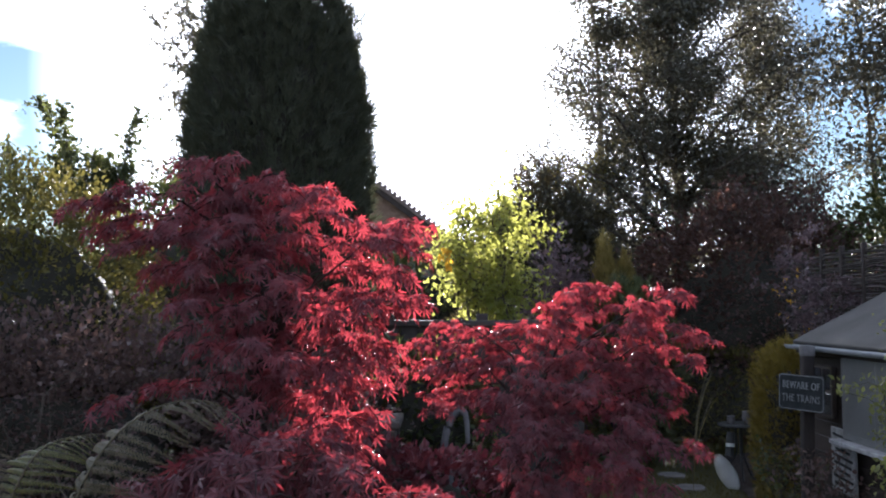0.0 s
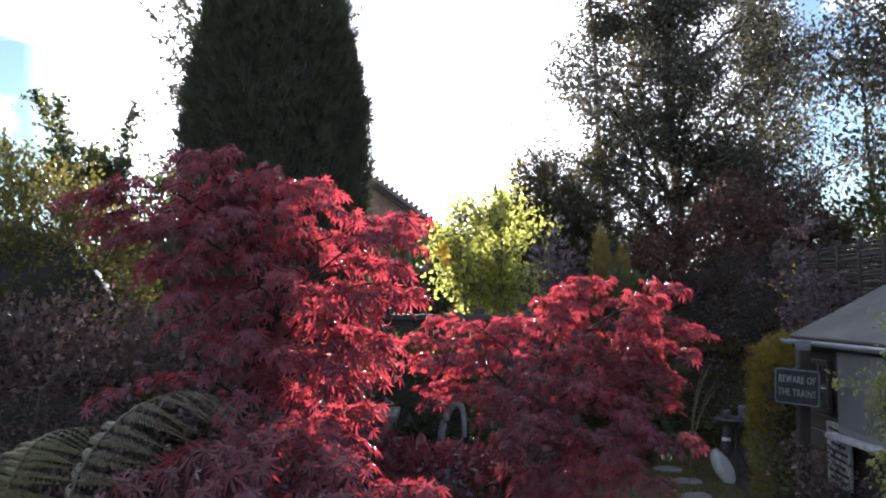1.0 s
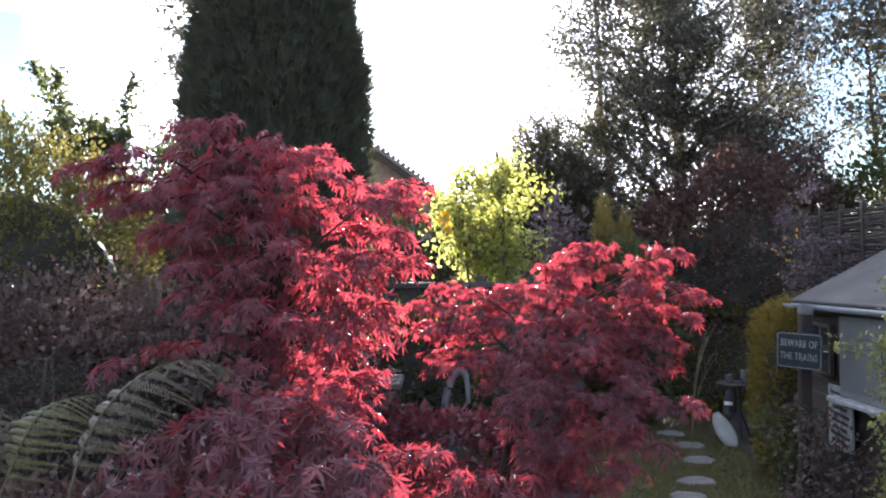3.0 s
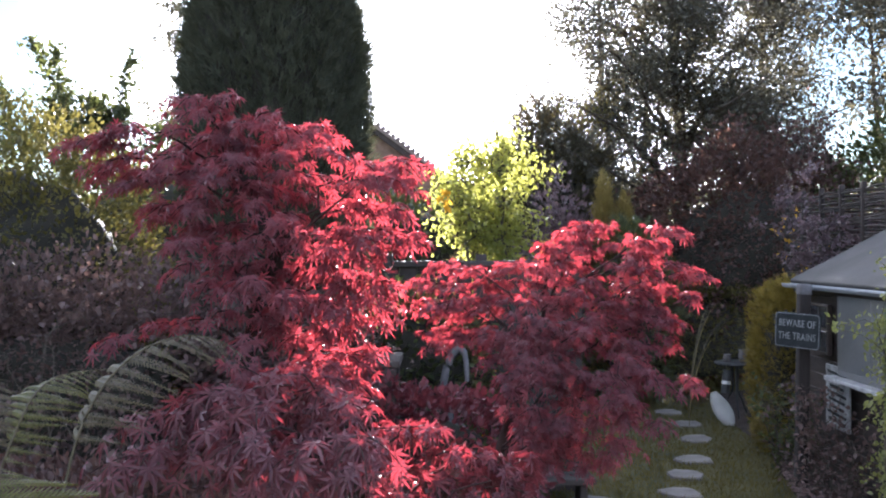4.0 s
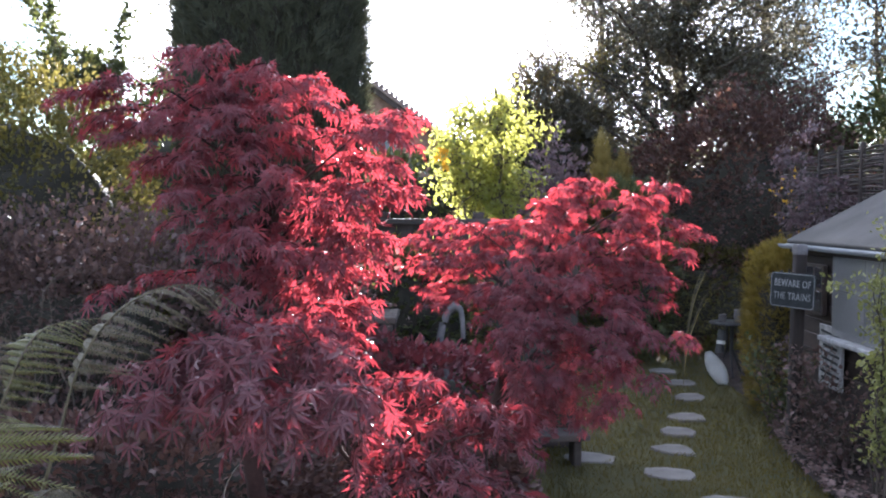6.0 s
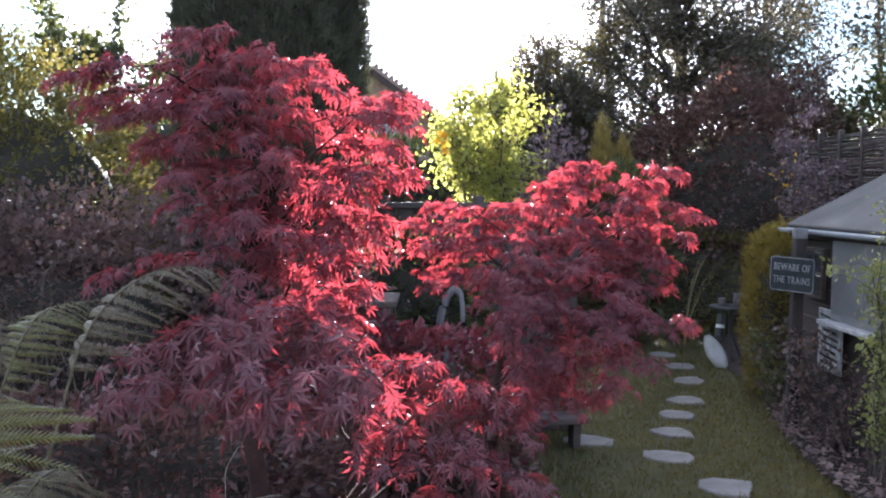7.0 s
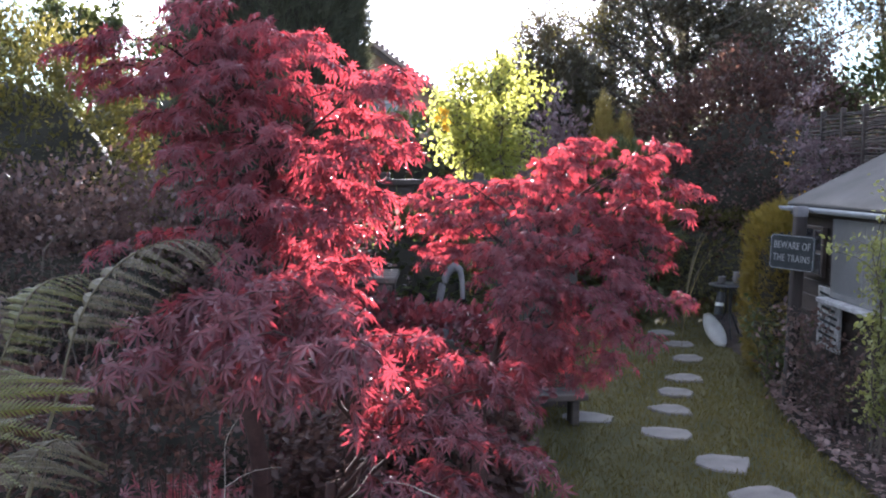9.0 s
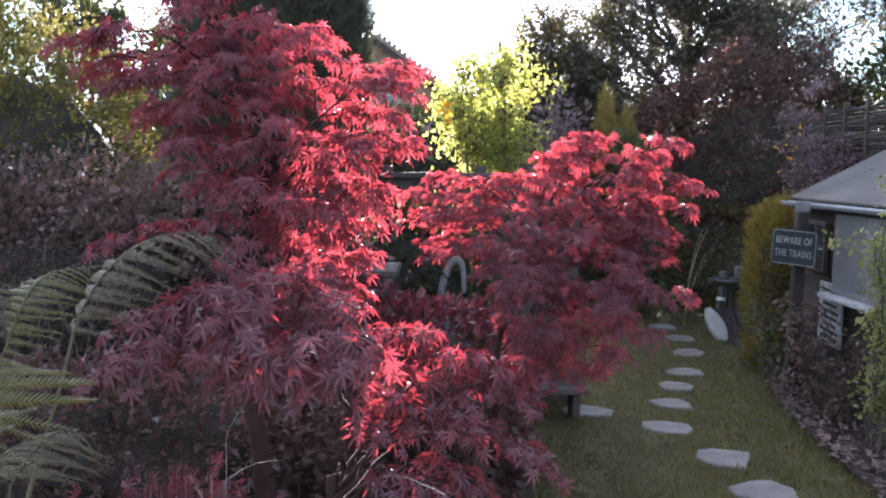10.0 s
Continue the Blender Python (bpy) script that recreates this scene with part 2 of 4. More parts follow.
def ovate(w=0.3, fold=0.08):
    v = np.array([(0, 0, 0), (-w, 0.4, fold), (0, 0.45, 0), (w, 0.4, fold), (-w * 0.55, 0.75, fold * 0.6), (w * 0.55, 0.75, fold * 0.6), (0, 1, -0.08)], float)
    f = np.array([(0, 2, 1), (0, 3, 2), (1, 2, 4), (2, 3, 5), (2, 6, 4), (2, 5, 6)])
    return v, f


def spray():
    """A flat, feathery conifer spray with side tips."""
    v, f = [], []
    for ang, at, ln, w in ((0, 0, 1.0, 0.10), (35, 0.15, 0.55, 0.08), (-35, 0.2, 0.55, 0.08), (40, 0.4, 0.45, 0.07), (-40, 0.45, 0.45, 0.07)):
        a = radians(ang)
        dx, dy, b = math.sin(a), math.cos(a), len(v)
        v += [(-dy * w * 0.5, at + dx * w * 0.5, 0), (dy * w * 0.5, at - dx * w * 0.5, 0), (dx * ln, at + dy * ln, -0.1 * ln)]
        f.append((b, b + 1, b + 2))
    return np.array(v, float), np.array(f)


PALM, OVATE, SPRAY = palmate(), ovate(), spray()
QUAD = (np.array([(0, 0, 0), (-0.32, 0.5, 0.06), (0.32, 0.5, 0.06), (0, 1, 0)], float), np.array([(0, 2, 1), (1, 2, 3)]))


def tube(path, r0, r1, sides=6):
    """Verts and quads of a tapered tube along a path."""
    path = np.asarray(path, float)
    n = len(path)
    d = unit(np.gradient(path, axis=0))
    ref = np.where(np.abs(d[:, 2:3]) > 0.9, np.array([[1.0, 0, 0]]), np.array([[0, 0, 1.0]]))
    x = unit(np.cross(d, ref))
    y = np.cross(d, x)
    a = np.linspace(0, 2 * np.pi, sides, endpoint=False)
    r = np.linspace(r0, r1, n)[:, None, None]
    ring = path[:, None] + r * (np.cos(a)[None, :, None] * x[:, None] + np.sin(a)[None, :, None] * y[:, None])
    i, j = np.meshgrid(np.arange(n - 1), np.arange(sides), indexing="ij")
    k = (j + 1) % sides
    f = np.stack([i * sides + j, i * sides + k, (i + 1) * sides + k, (i + 1) * sides + j], -1).reshape(-1, 4)
    return ring.reshape(-1, 3), f


def joined(pieces):
    vs, fs, at = [], [], 0
    for v, f in pieces:
        vs.append(v)
        fs.append(f + at)
        at += len(v)
    return np.concatenate(vs), np.concatenate(fs)


def bend(a, b, sag, n=7, jitter=0.0):
    t = np.linspace(0, 1, n)[:, None]
    p = np.asarray(a) * (1 - t) + np.asarray(b) * t
    p[:, 2:3] += sag * 4 * t * (1 - t)
    p[1:-1] += rng.normal(0, jitter, (n - 2, 3))
    return p


def box_bm(sx, sy, sz, bevel=0.01, seg=2):
    bm = bmesh.new()
    bmesh.ops.create_cube(bm, size=1)
    bmesh.ops.scale(bm, vec=(sx, sy, sz), verts=bm.verts)
    if bevel:
        bmesh.ops.bevel(bm, geom=bm.edges, offset=bevel, segments=seg, affect="EDGES", profile=0.5)
    return bm


def placed(ob, x, y, z, rx=0, ry=0, rz=0):
    ob.matrix_basis = pose(x, y, z, rx, ry, rz)
    return ob


def lumpy(sx, sy, sz, seed, amount=0.18, sub=4, square=0.0):
    """A rounded, uneven solid: the filled core of a bush. square: towards a box."""
    bm = bmesh.new()
    bmesh.ops.create_icosphere(bm, subdivisions=sub, radius=1)
    for v in bm.verts:
        c = v.co.copy()
        m = max(abs(c.x), abs(c.y), abs(c.z))
        c = c.lerp(c / m, square)
        c *= 1 + amount * noise.noise(c * 2.2 + Vector((seed, seed * 2, 0)))
        v.co = (c.x * sx, c.y * sy, c.z * sz)
    return bm


# ---- ground ----
def ground():
    n = 140
    g = np.concatenate([-np.geomspace(600, 9, 26), np.linspace(-8, 8, n), np.geomspace(9, 600, 26)])
    h = np.concatenate([-np.geomspace(400, 4, 22), np.linspace(-3, 18, n), np.geomspace(19, 900, 26)])
    X, Y = np.meshgrid(g, h, indexing="ij")
    Z = np.array([[0.05 * noise.noise(Vector((x * 0.6, y * 0.6, 0))) + 0.012 * noise.noise(Vector((x * 3, y * 3, 4))) if abs(x) < 12 and abs(y) < 20 else 0.0
                   for y in h] for x in g]) * 0.5
    i, j = np.meshgrid(np.arange(len(g) - 1), np.arange(len(h) - 1), indexing="ij")
    m = len(h)
    f = np.stack([i * m + j, (i + 1) * m + j, (i + 1) * m + j + 1, i * m + j + 1], -1).reshape(-1, 4)
    me = np_mesh("ground", np.stack([X, Y, Z], -1).reshape(-1, 3), f)
    return tagged(link("ground", me, M_LAWN), "shaded green and brown mown garden lawn", "lawn", kind="structure")


ground()


def bed_edge(y):
    """Where the lawn ends against the border on the shed's side."""
    return 2.64 + 0.15 * (y - 5.2) + 0.06 * math.sin(y * 1.7)


def border_bed():
    ys = np.linspace(3.0, 11.5, 60)
    v, f = [], []
    for y in ys:
        e = bed_edge(y)
        for k in range(9):
            u = k / 8
            v.append((e + u * 2.2, y, 0.02 + 0.10 * min(1, u * 3) + 0.02 * noise.noise(Vector((u * 6, y * 3, 1)))))
    for a in range(len(ys) - 1):
        for k in range(8):
            b = a * 9 + k
            f.append((b, b + 1, b + 10, b + 9))
    me = np_mesh("flower_border", np.array(v), np.array(f))
    return tagged(link("flower_border", me, M_SOIL), "bare brown soil border strewn with dead leaves", "flower bed", kind="structure")


border_bed()


def litter():
    n = 1500
    y = rng.uniform(4, 8.5, n)
    x = np.array([bed_edge(a) for a in y]) + rng.exponential(0.28, n) - 0.05
    p = np.stack([x, y, 0.055 + 0.10 * np.clip((x - 2.5) * 1.4, 0, 1) + rng.uniform(0, 0.03, n)], -1)
    v, f = scatter(*OVATE, p, rng.normal(0, 1, (n, 3)) * (1, 1, 0.25), rng.normal(0, 0.4, (n, 3)) + (0, 0, 1), rng.uniform(0.03, 0.075, n))
    return tagged(link("leaf_litter", np_mesh("leaf_litter", v, f), M_LITTER), "dry pinkish brown fallen leaves on the border", "fallen leaves", kind="stuff")


litter()


STONES = ((2.05, 5.16, 0.40, 0.32, 5), (1.99, 5.78, 0.38, 0.34, -14), (1.78, 6.46, 0.38, 0.34, -14), (1.98, 7.15, 0.34, 0.32, -8), (2.19, 7.72, 0.34, 0.32, -4),
                           (2.42, 8.3, 0.34, 0.34, -4), (2.72, 9.18, 0.34, 0.36, 0), (2.84, 9.94, 0.33, 0.34, 0), (2.84, 10.7, 0.33, 0.36, 0), (1.22, 6.9, 0.42, 0.30, -8))


def grass():
    n = 85000
    y = 3.9 + 8.5 * rng.beta(1.0, 1.5, n)
    x = rng.uniform(-0.2, 3.9, n)
    ok = x < np.array([bed_edge(a) for a in y]) + 0.06
    for gx, gy, gw, gd, _ in STONES:
        ok &= ((x - gx * 0.97) / (gw * 0.5)) ** 2 + ((y - gy * 0.97) / (gd * 0.5)) ** 2 > 0.95
    x, y = x[ok], y[ok]
    n = len(x)
    p = np.stack([x, y, np.full(n, 0.0)], -1)
    v, f = scatter(np.array([(-0.06, 0, 0), (0.06, 0, 0), (0.045, 0.55, 0.06), (-0.045, 0.55, 0.06), (0, 1, 0.25)], float), np.array([(0, 1, 2), (0, 2, 3), (3, 2, 4)]),
                   p, rng.normal(0, 0.38, (n, 3)) + (0, 0, 1), rng.normal(0, 1, (n, 3)), rng.uniform(0.02, 0.05, n))
    return tagged(link("grass", np_mesh("grass", v, f), M_GRASS), "short mown lawn grass", "grass", kind="stuff")


grass()


# ---- stepping stones ----
def stepping_stone(x, y, w, d, turn):
    bm = bmesh.new()
    k, vs = 7, []
    for i in range(k):
        a = 2 * math.pi * (i + rng.uniform(-0.22, 0.22)) / k
        r = 1 + rng.uniform(-0.2, 0.12)
        c, s = math.cos(a), math.sin(a)
        q = max(abs(c), abs(s)) ** 0.9
        vs.append(bm.verts.new((w / 2 * r * c / q, d / 2 * r * s / q, 0)))
    face = bm.faces.new(vs)
    ext = bmesh.ops.extrude_face_region(bm, geom=[face])
    bmesh.ops.translate(bm, vec=(0, 0, 0.06), verts=[e for e in ext["geom"] if isinstance(e, bmesh.types.BMVert)])
    bmesh.ops.recalc_face_normals(bm, faces=bm.faces)
    top = [e for e in bm.edges if all(v.co.z > 0.05 for v in e.verts)]
    bmesh.ops.bevel(bm, geom=top, offset=0.012, segments=2, affect="EDGES", profile=0.5)
    ob = part("stepping_stone", bm, M_STONE, smooth=False)
    placed(ob, x, y, -0.042, rng.uniform(-1, 1), rng.uniform(-1, 1), turn)
    return tagged(ob, "flat pale grey stepping stone set in the lawn", "stepping stone", "stepping stones across the lawn")


for sx, sy, sw, sd, st in STONES:
    stepping_stone(sx * 0.97, sy * 0.97, sw, sd, st)


# ---- maples ----
def maple(name, base, forks, tiers, material, leaf, dense, label, singles=0, thick=0.05, hang=0.7):
    """A trunk that forks, a limb to each spray of leaves, and the drooping leaves themselves."""
    root = thing(name, *base, label, "tree")
    base = np.array(base)
    stem, limbs = [], []
    fork_pts = [np.array(f) - base for f in forks]
    stem.append(tube(bend((0, 0, -0.1), fork_pts[0], 0.0, 8, 0.012), thick, thick * 0.7, 8))
    for a, b in zip(fork_pts[:-1], fork_pts[1:]):
        stem.append(tube(bend(a, b, 0.03, 7, 0.012), thick * 0.65, thick * 0.36, 7))
    v, f = joined(stem)
    link("trunk", np_mesh("trunk", v, f), M_BARK_ACER, root)
    P, AX, UP, SZ, twig_tubes = [], [], [], [], []

    def leafy_twig(start, way, ln, rise, drop, nodes):
        """An arching twig with a pair of hanging leaves at each node and one at its tip."""
        t = np.linspace(0, 1, 7)[:, None]
        way = unit(way)
        path = start + way * ln * t + np.array((0, 0, 1.0)) * (rise * t - drop * t ** 2.2)
        twig_tubes.append(tube(path, 0.0022, 0.0009, 4))
        side = np.array((-way[1], way[0], 0.0))
        for i in range(nodes + 1):
            at = 0.16 + 0.84 * i / max(nodes, 1)
            q = np.array([np.interp(at, t[:, 0], path[:, j]) for j in range(3)])
            for sd in ((-1, 1) if i < nodes else (0,)):
                ax = way * (0.55 + 0.45 * (sd == 0)) + side * sd * rng.uniform(0.6, 1.0) + rng.normal(0, 0.22, 3)
                ax[2] -= hang * rng.uniform(0.6, 1.4) * (0.6 + 0.7 * at)
                P.append(q + side * sd * leaf * 0.3 + rng.normal(0, leaf * 0.12, 3))
                AX.append(ax)
                UP.append(way * 0.35 + side * sd * 0.3 + (0, 0, 0.9) + rng.normal(0, 0.48, 3))
                SZ.append(leaf * rng.uniform(0.7, 1.25))

    axis = np.array(fork_pts)
    for z, x0, x1, y, deep in tiers:
        n = max(3, int(dense * ((x1 - x0) + 0.08) * (0.5 + deep)))
        for k in range(n):
            q = np.array((x0 + (x1 - x0) * (k + rng.uniform(0, 1)) / n, y + deep * rng.uniform(-1, 1), z + rng.normal(0, 0.014))) - base
            mid = np.array([np.interp(q[2], axis[:, 2], axis[:, j]) for j in range(2)])
            out = q[:2] - mid
            way = np.array((*out, 0.0)) / max(np.hypot(*out), 0.05) + rng.normal(0, 0.45, 3) * (1, 1, 0) + (0, -0.25, 0)
            way = unit(way)
            ln = leaf * rng.uniform(1.5, 2.9)
            o = q - way * ln * 0.6 + (0, 0, 0.25 * ln)
            leafy_twig(o, way, ln, 0.10 * ln, ln * rng.uniform(0.25, 0.6), max(2, int(ln / (leaf * 0.5))))
            for sd in (-1, 1):
                leafy_twig(o + way * ln * 0.25, way + sd * rng.uniform(0.5, 1.0) * np.array((-way[1], way[0], 0)), ln * 0.6, 0.04 * ln, ln * rng.uniform(0.15, 0.4), 2)
            if k % 5 == 2:
                near = np.array((*mid, min(max(q[2] - 0.5 * np.hypot(*out), axis[0, 2]), axis[-1, 2])))
                near[:2] = [np.interp(near[2], axis[:, 2], axis[:, j]) for j in range(2)]
                link("limb", np_mesh("limb", *tube(bend(near, o, 0.05, 9, 0.010), 0.006, 0.002, 5)), M_BARK_ACER, root)
    tagged(link("twig", np_mesh("twig", *joined(twig_tubes)), M_BARK_ACER, root), kind="stuff")
    P, AX, UP, SZ = map(np.array, (P, AX, UP, SZ))
    if singles:
        # the leaves towards the open side are single parts
        pick = np.argsort(P[:, 1])[:singles]
        rot = frames_of(AX[pick], UP[pick])
        one = np_mesh("leaf", *PALM)
        one.materials.append(material)
        for i, r in zip(pick, rot):
            ob = new("leaf", one)
            ob.parent = root
            ob.matrix_basis = Matrix.Translation(P[i]) @ Matrix(r.tolist()).to_4x4() @ Matrix.Scale(SZ[i], 4)
        keep = np.ones(len(P), bool)
        keep[pick] = False
        P, AX, UP, SZ = P[keep], AX[keep], UP[keep], SZ[keep]
    v, f = scatter(*PALM, P, AX, UP, SZ)
    tagged(link("foliage", np_mesh("foliage", v, f), material, root), kind="stuff")
    return root


# tiers of leaves: height, the two ends, distance, depth
MAPLE_TALL = (
    (2.40, -0.81, -0.53, 2.75, 0.20), (2.36, -0.83, -0.47, 2.75, 0.30), (2.35, -0.42, -0.34, 2.70, 0.10), (2.31, -1.02, -0.35, 2.75, 0.35), (2.28, -1.13, -0.59, 2.80, 0.30),
    (2.24, -0.31, -0.07, 2.50, 0.20), (2.22, -1.04, -0.39, 2.70, 0.35), (2.17, -0.28, -0.05, 2.50, 0.20), (2.17, -0.93, -0.39, 2.70, 0.35), (2.10, -0.96, -0.46, 2.70, 0.35),
    (2.09, -0.31, -0.09, 2.50, 0.20), (2.05, -0.84, -0.38, 2.65, 0.35), (2.02, -0.31, -0.07, 2.45, 0.20), (1.99, -0.77, -0.38, 2.60, 0.35), (1.96, -0.30, -0.14, 2.40, 0.12),
    (1.99, -0.36, -0.23, 2.50, 0.20), (1.92, -0.73, -0.41, 2.60, 0.35), (1.88, -0.34, -0.12, 2.35, 0.14), (1.92, -0.39, -0.28, 2.50, 0.20), (1.86, -0.66, -0.38, 2.50, 0.30),
    (1.82, -0.33, -0.13, 2.30, 0.14), (1.83, -0.39, -0.28, 2.40, 0.20), (1.79, -0.61, -0.37, 2.45, 0.30), (1.75, -0.34, -0.17, 2.25, 0.13), (1.71, -0.56, -0.34, 2.40, 0.30),
    (1.69, -0.36, -0.16, 2.20, 0.13), (1.65, -0.52, -0.28, 2.30, 0.30), (1.63, -0.33, -0.16, 2.20, 0.12), (1.74, -0.95, -0.79, 2.50, 0.15))
MAPLE_BRIGHT = (
    (1.60, -0.08, 0.29, 3.90, 0.25), (1.56, -0.04, 0.26, 3.80, 0.20), (1.19, 0.34, 0.74, 3.40, 0.22), (1.13, 0.36, 0.69, 3.40, 0.20), (1.56, 0.17, 0.42, 3.50, 0.20),
    (2.08, 0.61, 0.73, 3.90, 0.15), (2.04, 0.53, 0.76, 3.90, 0.20), (2.05, 0.86, 0.97, 3.40, 0.12), (1.98, 0.44, 0.75, 3.90, 0.25), (1.99, 0.78, 0.97, 3.45, 0.15),
    (1.94, 0.72, 0.92, 3.45, 0.15), (1.89, 0.39, 0.72, 3.85, 0.25), (1.88, -0.09, 0.42, 4.20, 0.30), (1.88, 0.71, 0.92, 3.45, 0.20), (1.87, 0.91, 1.02, 3.35, 0.10),
    (1.79, -0.16, 0.38, 4.10, 0.30), (1.81, 0.40, 0.87, 3.75, 0.30), (1.79, 0.79, 1.00, 3.40, 0.15), (1.72, -0.13, 0.32, 4.00, 0.30), (1.74, 0.34, 0.92, 3.65, 0.30),
    (1.67, -0.10, 0.27, 4.00, 0.25), (1.68, 0.29, 1.00, 3.60, 0.30), (1.68, 0.83, 0.97, 3.40, 0.12), (1.62, 0.21, 0.81, 3.50, 0.30), (1.59, 0.68, 0.94, 3.40, 0.15),
    (1.55, 0.23, 0.79, 3.40, 0.28), (1.50, 0.18, 0.84, 3.35, 0.28), (1.46, 0.74, 0.94, 3.30, 0.12), (1.43, 0.22, 0.81, 3.30, 0.25), (1.35, 0.26, 0.83, 3.30, 0.25),
    (1.27, 0.27, 0.79, 3.35, 0.22))
MAPLE_LOW = (
    (1.64, -0.55, -0.38, 1.90, 0.12), (1.62, -0.64, -0.26, 1.85, 0.15), (1.60, -0.66, -0.15, 1.80, 0.18), (1.58, -0.69, -0.11, 1.75, 0.18), (1.56, -0.69, -0.09, 1.72, 0.18),
    (1.53, -0.65, -0.09, 1.70, 0.16), (1.50, -0.40, -0.09, 1.70, 0.12), (1.49, -0.12, -0.01, 2.20, 0.08), (1.42, -0.12, 0.16, 2.20, 0.15), (1.38, 0.02, 0.24, 2.20, 0.20),
    (1.35, -0.19, 0.23, 2.15, 0.20), (1.32, -0.21, 0.24, 2.10, 0.20), (1.28, -0.21, 0.26, 2.10, 0.20), (1.23, -0.18, 0.26, 2.10, 0.20), (1.19, -0.15, 0.25, 2.10, 0.20))
maple("japanese_maple", (-0.56, 2.75, 0), ((-0.56, 2.7, 0.95), (-0.63, 2.7, 1.64), (-0.5, 2.65, 2.0), (-0.68, 2.75, 2.27)), MAPLE_TALL, M_ACER, 0.058, 25,
      "tall crimson japanese maple with layered drooping leaves")
maple("japanese_maple", (-0.22, 2.2, 0), ((-0.22, 2.16, 0.65), (-0.27, 2.0, 1.08), (-0.18, 2.0, 1.35)), MAPLE_LOW, M_ACER_P, 0.070, 11.5,
      "low purple japanese maple spreading before the taller one", 300, 0.026, 1.15)
maple("japanese_maple", (0.2, 3.95, 0), ((0.2, 3.95, 0.8), (0.3, 3.9, 1.2), (0.45, 3.85, 1.65)), MAPLE_BRIGHT, M_ACER, 0.056, 26,
      "bright red sunlit japanese maple beside the lawn")


# ---- bushes, hedges and far trees ----
def bush(name, x, y, z0, sx, sy, sz, leafshape, material, size, count, label, category, kind="", square=0.0, seed=1, droop=0.0, amount=0.2, core=0.70, shell=0.5):
    """An uneven mass: a dark solid core in place of inner shade, leaves or sprays all over it."""
    root = thing(name, x, y, z0, label, category, kind=kind)
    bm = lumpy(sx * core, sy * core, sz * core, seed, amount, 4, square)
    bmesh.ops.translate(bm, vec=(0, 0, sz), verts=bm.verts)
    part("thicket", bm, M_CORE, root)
    d = unit(rng.normal(0, 1, (count, 3)))
    m = np.max(np.abs(d), axis=1, keepdims=True)
    q = d * (1 - square) + d / m * square
    wob = np.array([noise.noise(Vector(a) * 2.2 + Vector((seed, seed * 2, 0))) + 0.6 * noise.noise(Vector(a) * 6 + Vector((seed, 0, 3))) for a in d])
    q = q * (1 + amount * wob[:, None]) * (1 + rng.uniform(-shell * 0.3, shell * 0.16, (count, 1)))
    p = q * (sx, sy, sz) + (0, 0, sz)
    p[:, 2] = np.maximum(p[:, 2], 0.02)
    ax = d + rng.normal(0, 0.55, (count, 3)) + (0, 0, droop)
    v, f = scatter(*leafshape, p, ax, rng.normal(0, 0.6, (count, 3)) + (0, 0, 1), size * rng.uniform(0.6, 1.4, count))
    tagged(link("foliage", np_mesh("foliage", v, f), material, root), kind="stuff")
    return root


def tree(name, x, y, height, crown_r, crown_z, stems, material, size, count, label, lean=(0, 0), limbs=26, squash=1.25, leafshape=None, spread=0.55, r0=0.13, thin=0.35):
    """Slim stems, limbs that rise and fork, and small leaves gathered about the twigs."""
    leafshape = leafshape or QUAD
    root = thing(name, x, y, 0, label, "tree")
    tips, pieces = [], []
    for s in range(stems):
        a = 2 * math.pi * s / max(stems, 1) + 0.6
        top = np.array((lean[0] + crown_r * 0.45 * math.cos(a) * (stems > 1), lean[1] + crown_r * 0.45 * math.sin(a) * (stems > 1), height * rng.uniform(0.86, 0.97)))
        stem = bend((0.12 * math.cos(a) * (stems > 1), 0.12 * math.sin(a) * (stems > 1), -0.1), top, 0.0, 14, 0.06)
        link("trunk", np_mesh("trunk", *tube(stem, r0, min(0.02, r0 * 0.08), 8)), M_BARK, root)
        for k in range(limbs):
            t = rng.uniform(0.07, 0.9)
            o = stem[int(t * 13)]
            az = rng.uniform(0, 2 * math.pi)
            reach = crown_r * rng.uniform(0.35, 1.0) * math.sin(math.pi * min(1, 0.25 + 0.72 * t)) * (1.0 if stems == 1 else 0.8)
            end = o + np.array((math.cos(az) * reach, math.sin(az) * reach, reach * rng.uniform(0.25, 0.9)))
            limb = bend(o, end, reach * 0.08, 8, 0.05)
            link("limb", np_mesh("limb", *tube(limb, r0 * (0.42 - 0.3 * t), 0.008, 5)), M_BARK, root)
            for _ in range(8):
                q = limb[rng.integers(2, 8)]
                e = q + np.clip(rng.normal(0, 1, 3), -1.4, 1.4) * (0.3, 0.3, 0.22) * reach * 0.7 + (0, 0, 0.1)
                tw = bend(q, e, 0.03, 5, 0.02)
                pieces.append(tube(tw, 0.010, 0.003, 4))
                tips += [tw[-1], tw[2], tw[3]]
            tips += list(limb[3:])
        tips += list(stem[-4:])
    tagged(link("twig", np_mesh("twig", *joined(pieces)), M_BARK, root), kind="stuff")
    tips = np.array(tips)
    tips = tips[tips[:, 2] > crown_z]
    c = tips[rng.integers(0, len(tips), count)]
    p = c + np.clip(rng.normal(0, 1, (count, 3)), -1.8, 1.8) * (thin, thin, thin * 0.8) * np.array((0.9, 0.9, 0.9))
    v, f = scatter(*leafshape, p, rng.normal(0, 1, (count, 3)) + (0, 0, -0.3), rng.normal(0, 1, (count, 3)), size * rng.uniform(0.6, 1.35, count))
    tagged(link("crown", np_mesh("crown", v, f), material, root), kind="stuff")
    return root


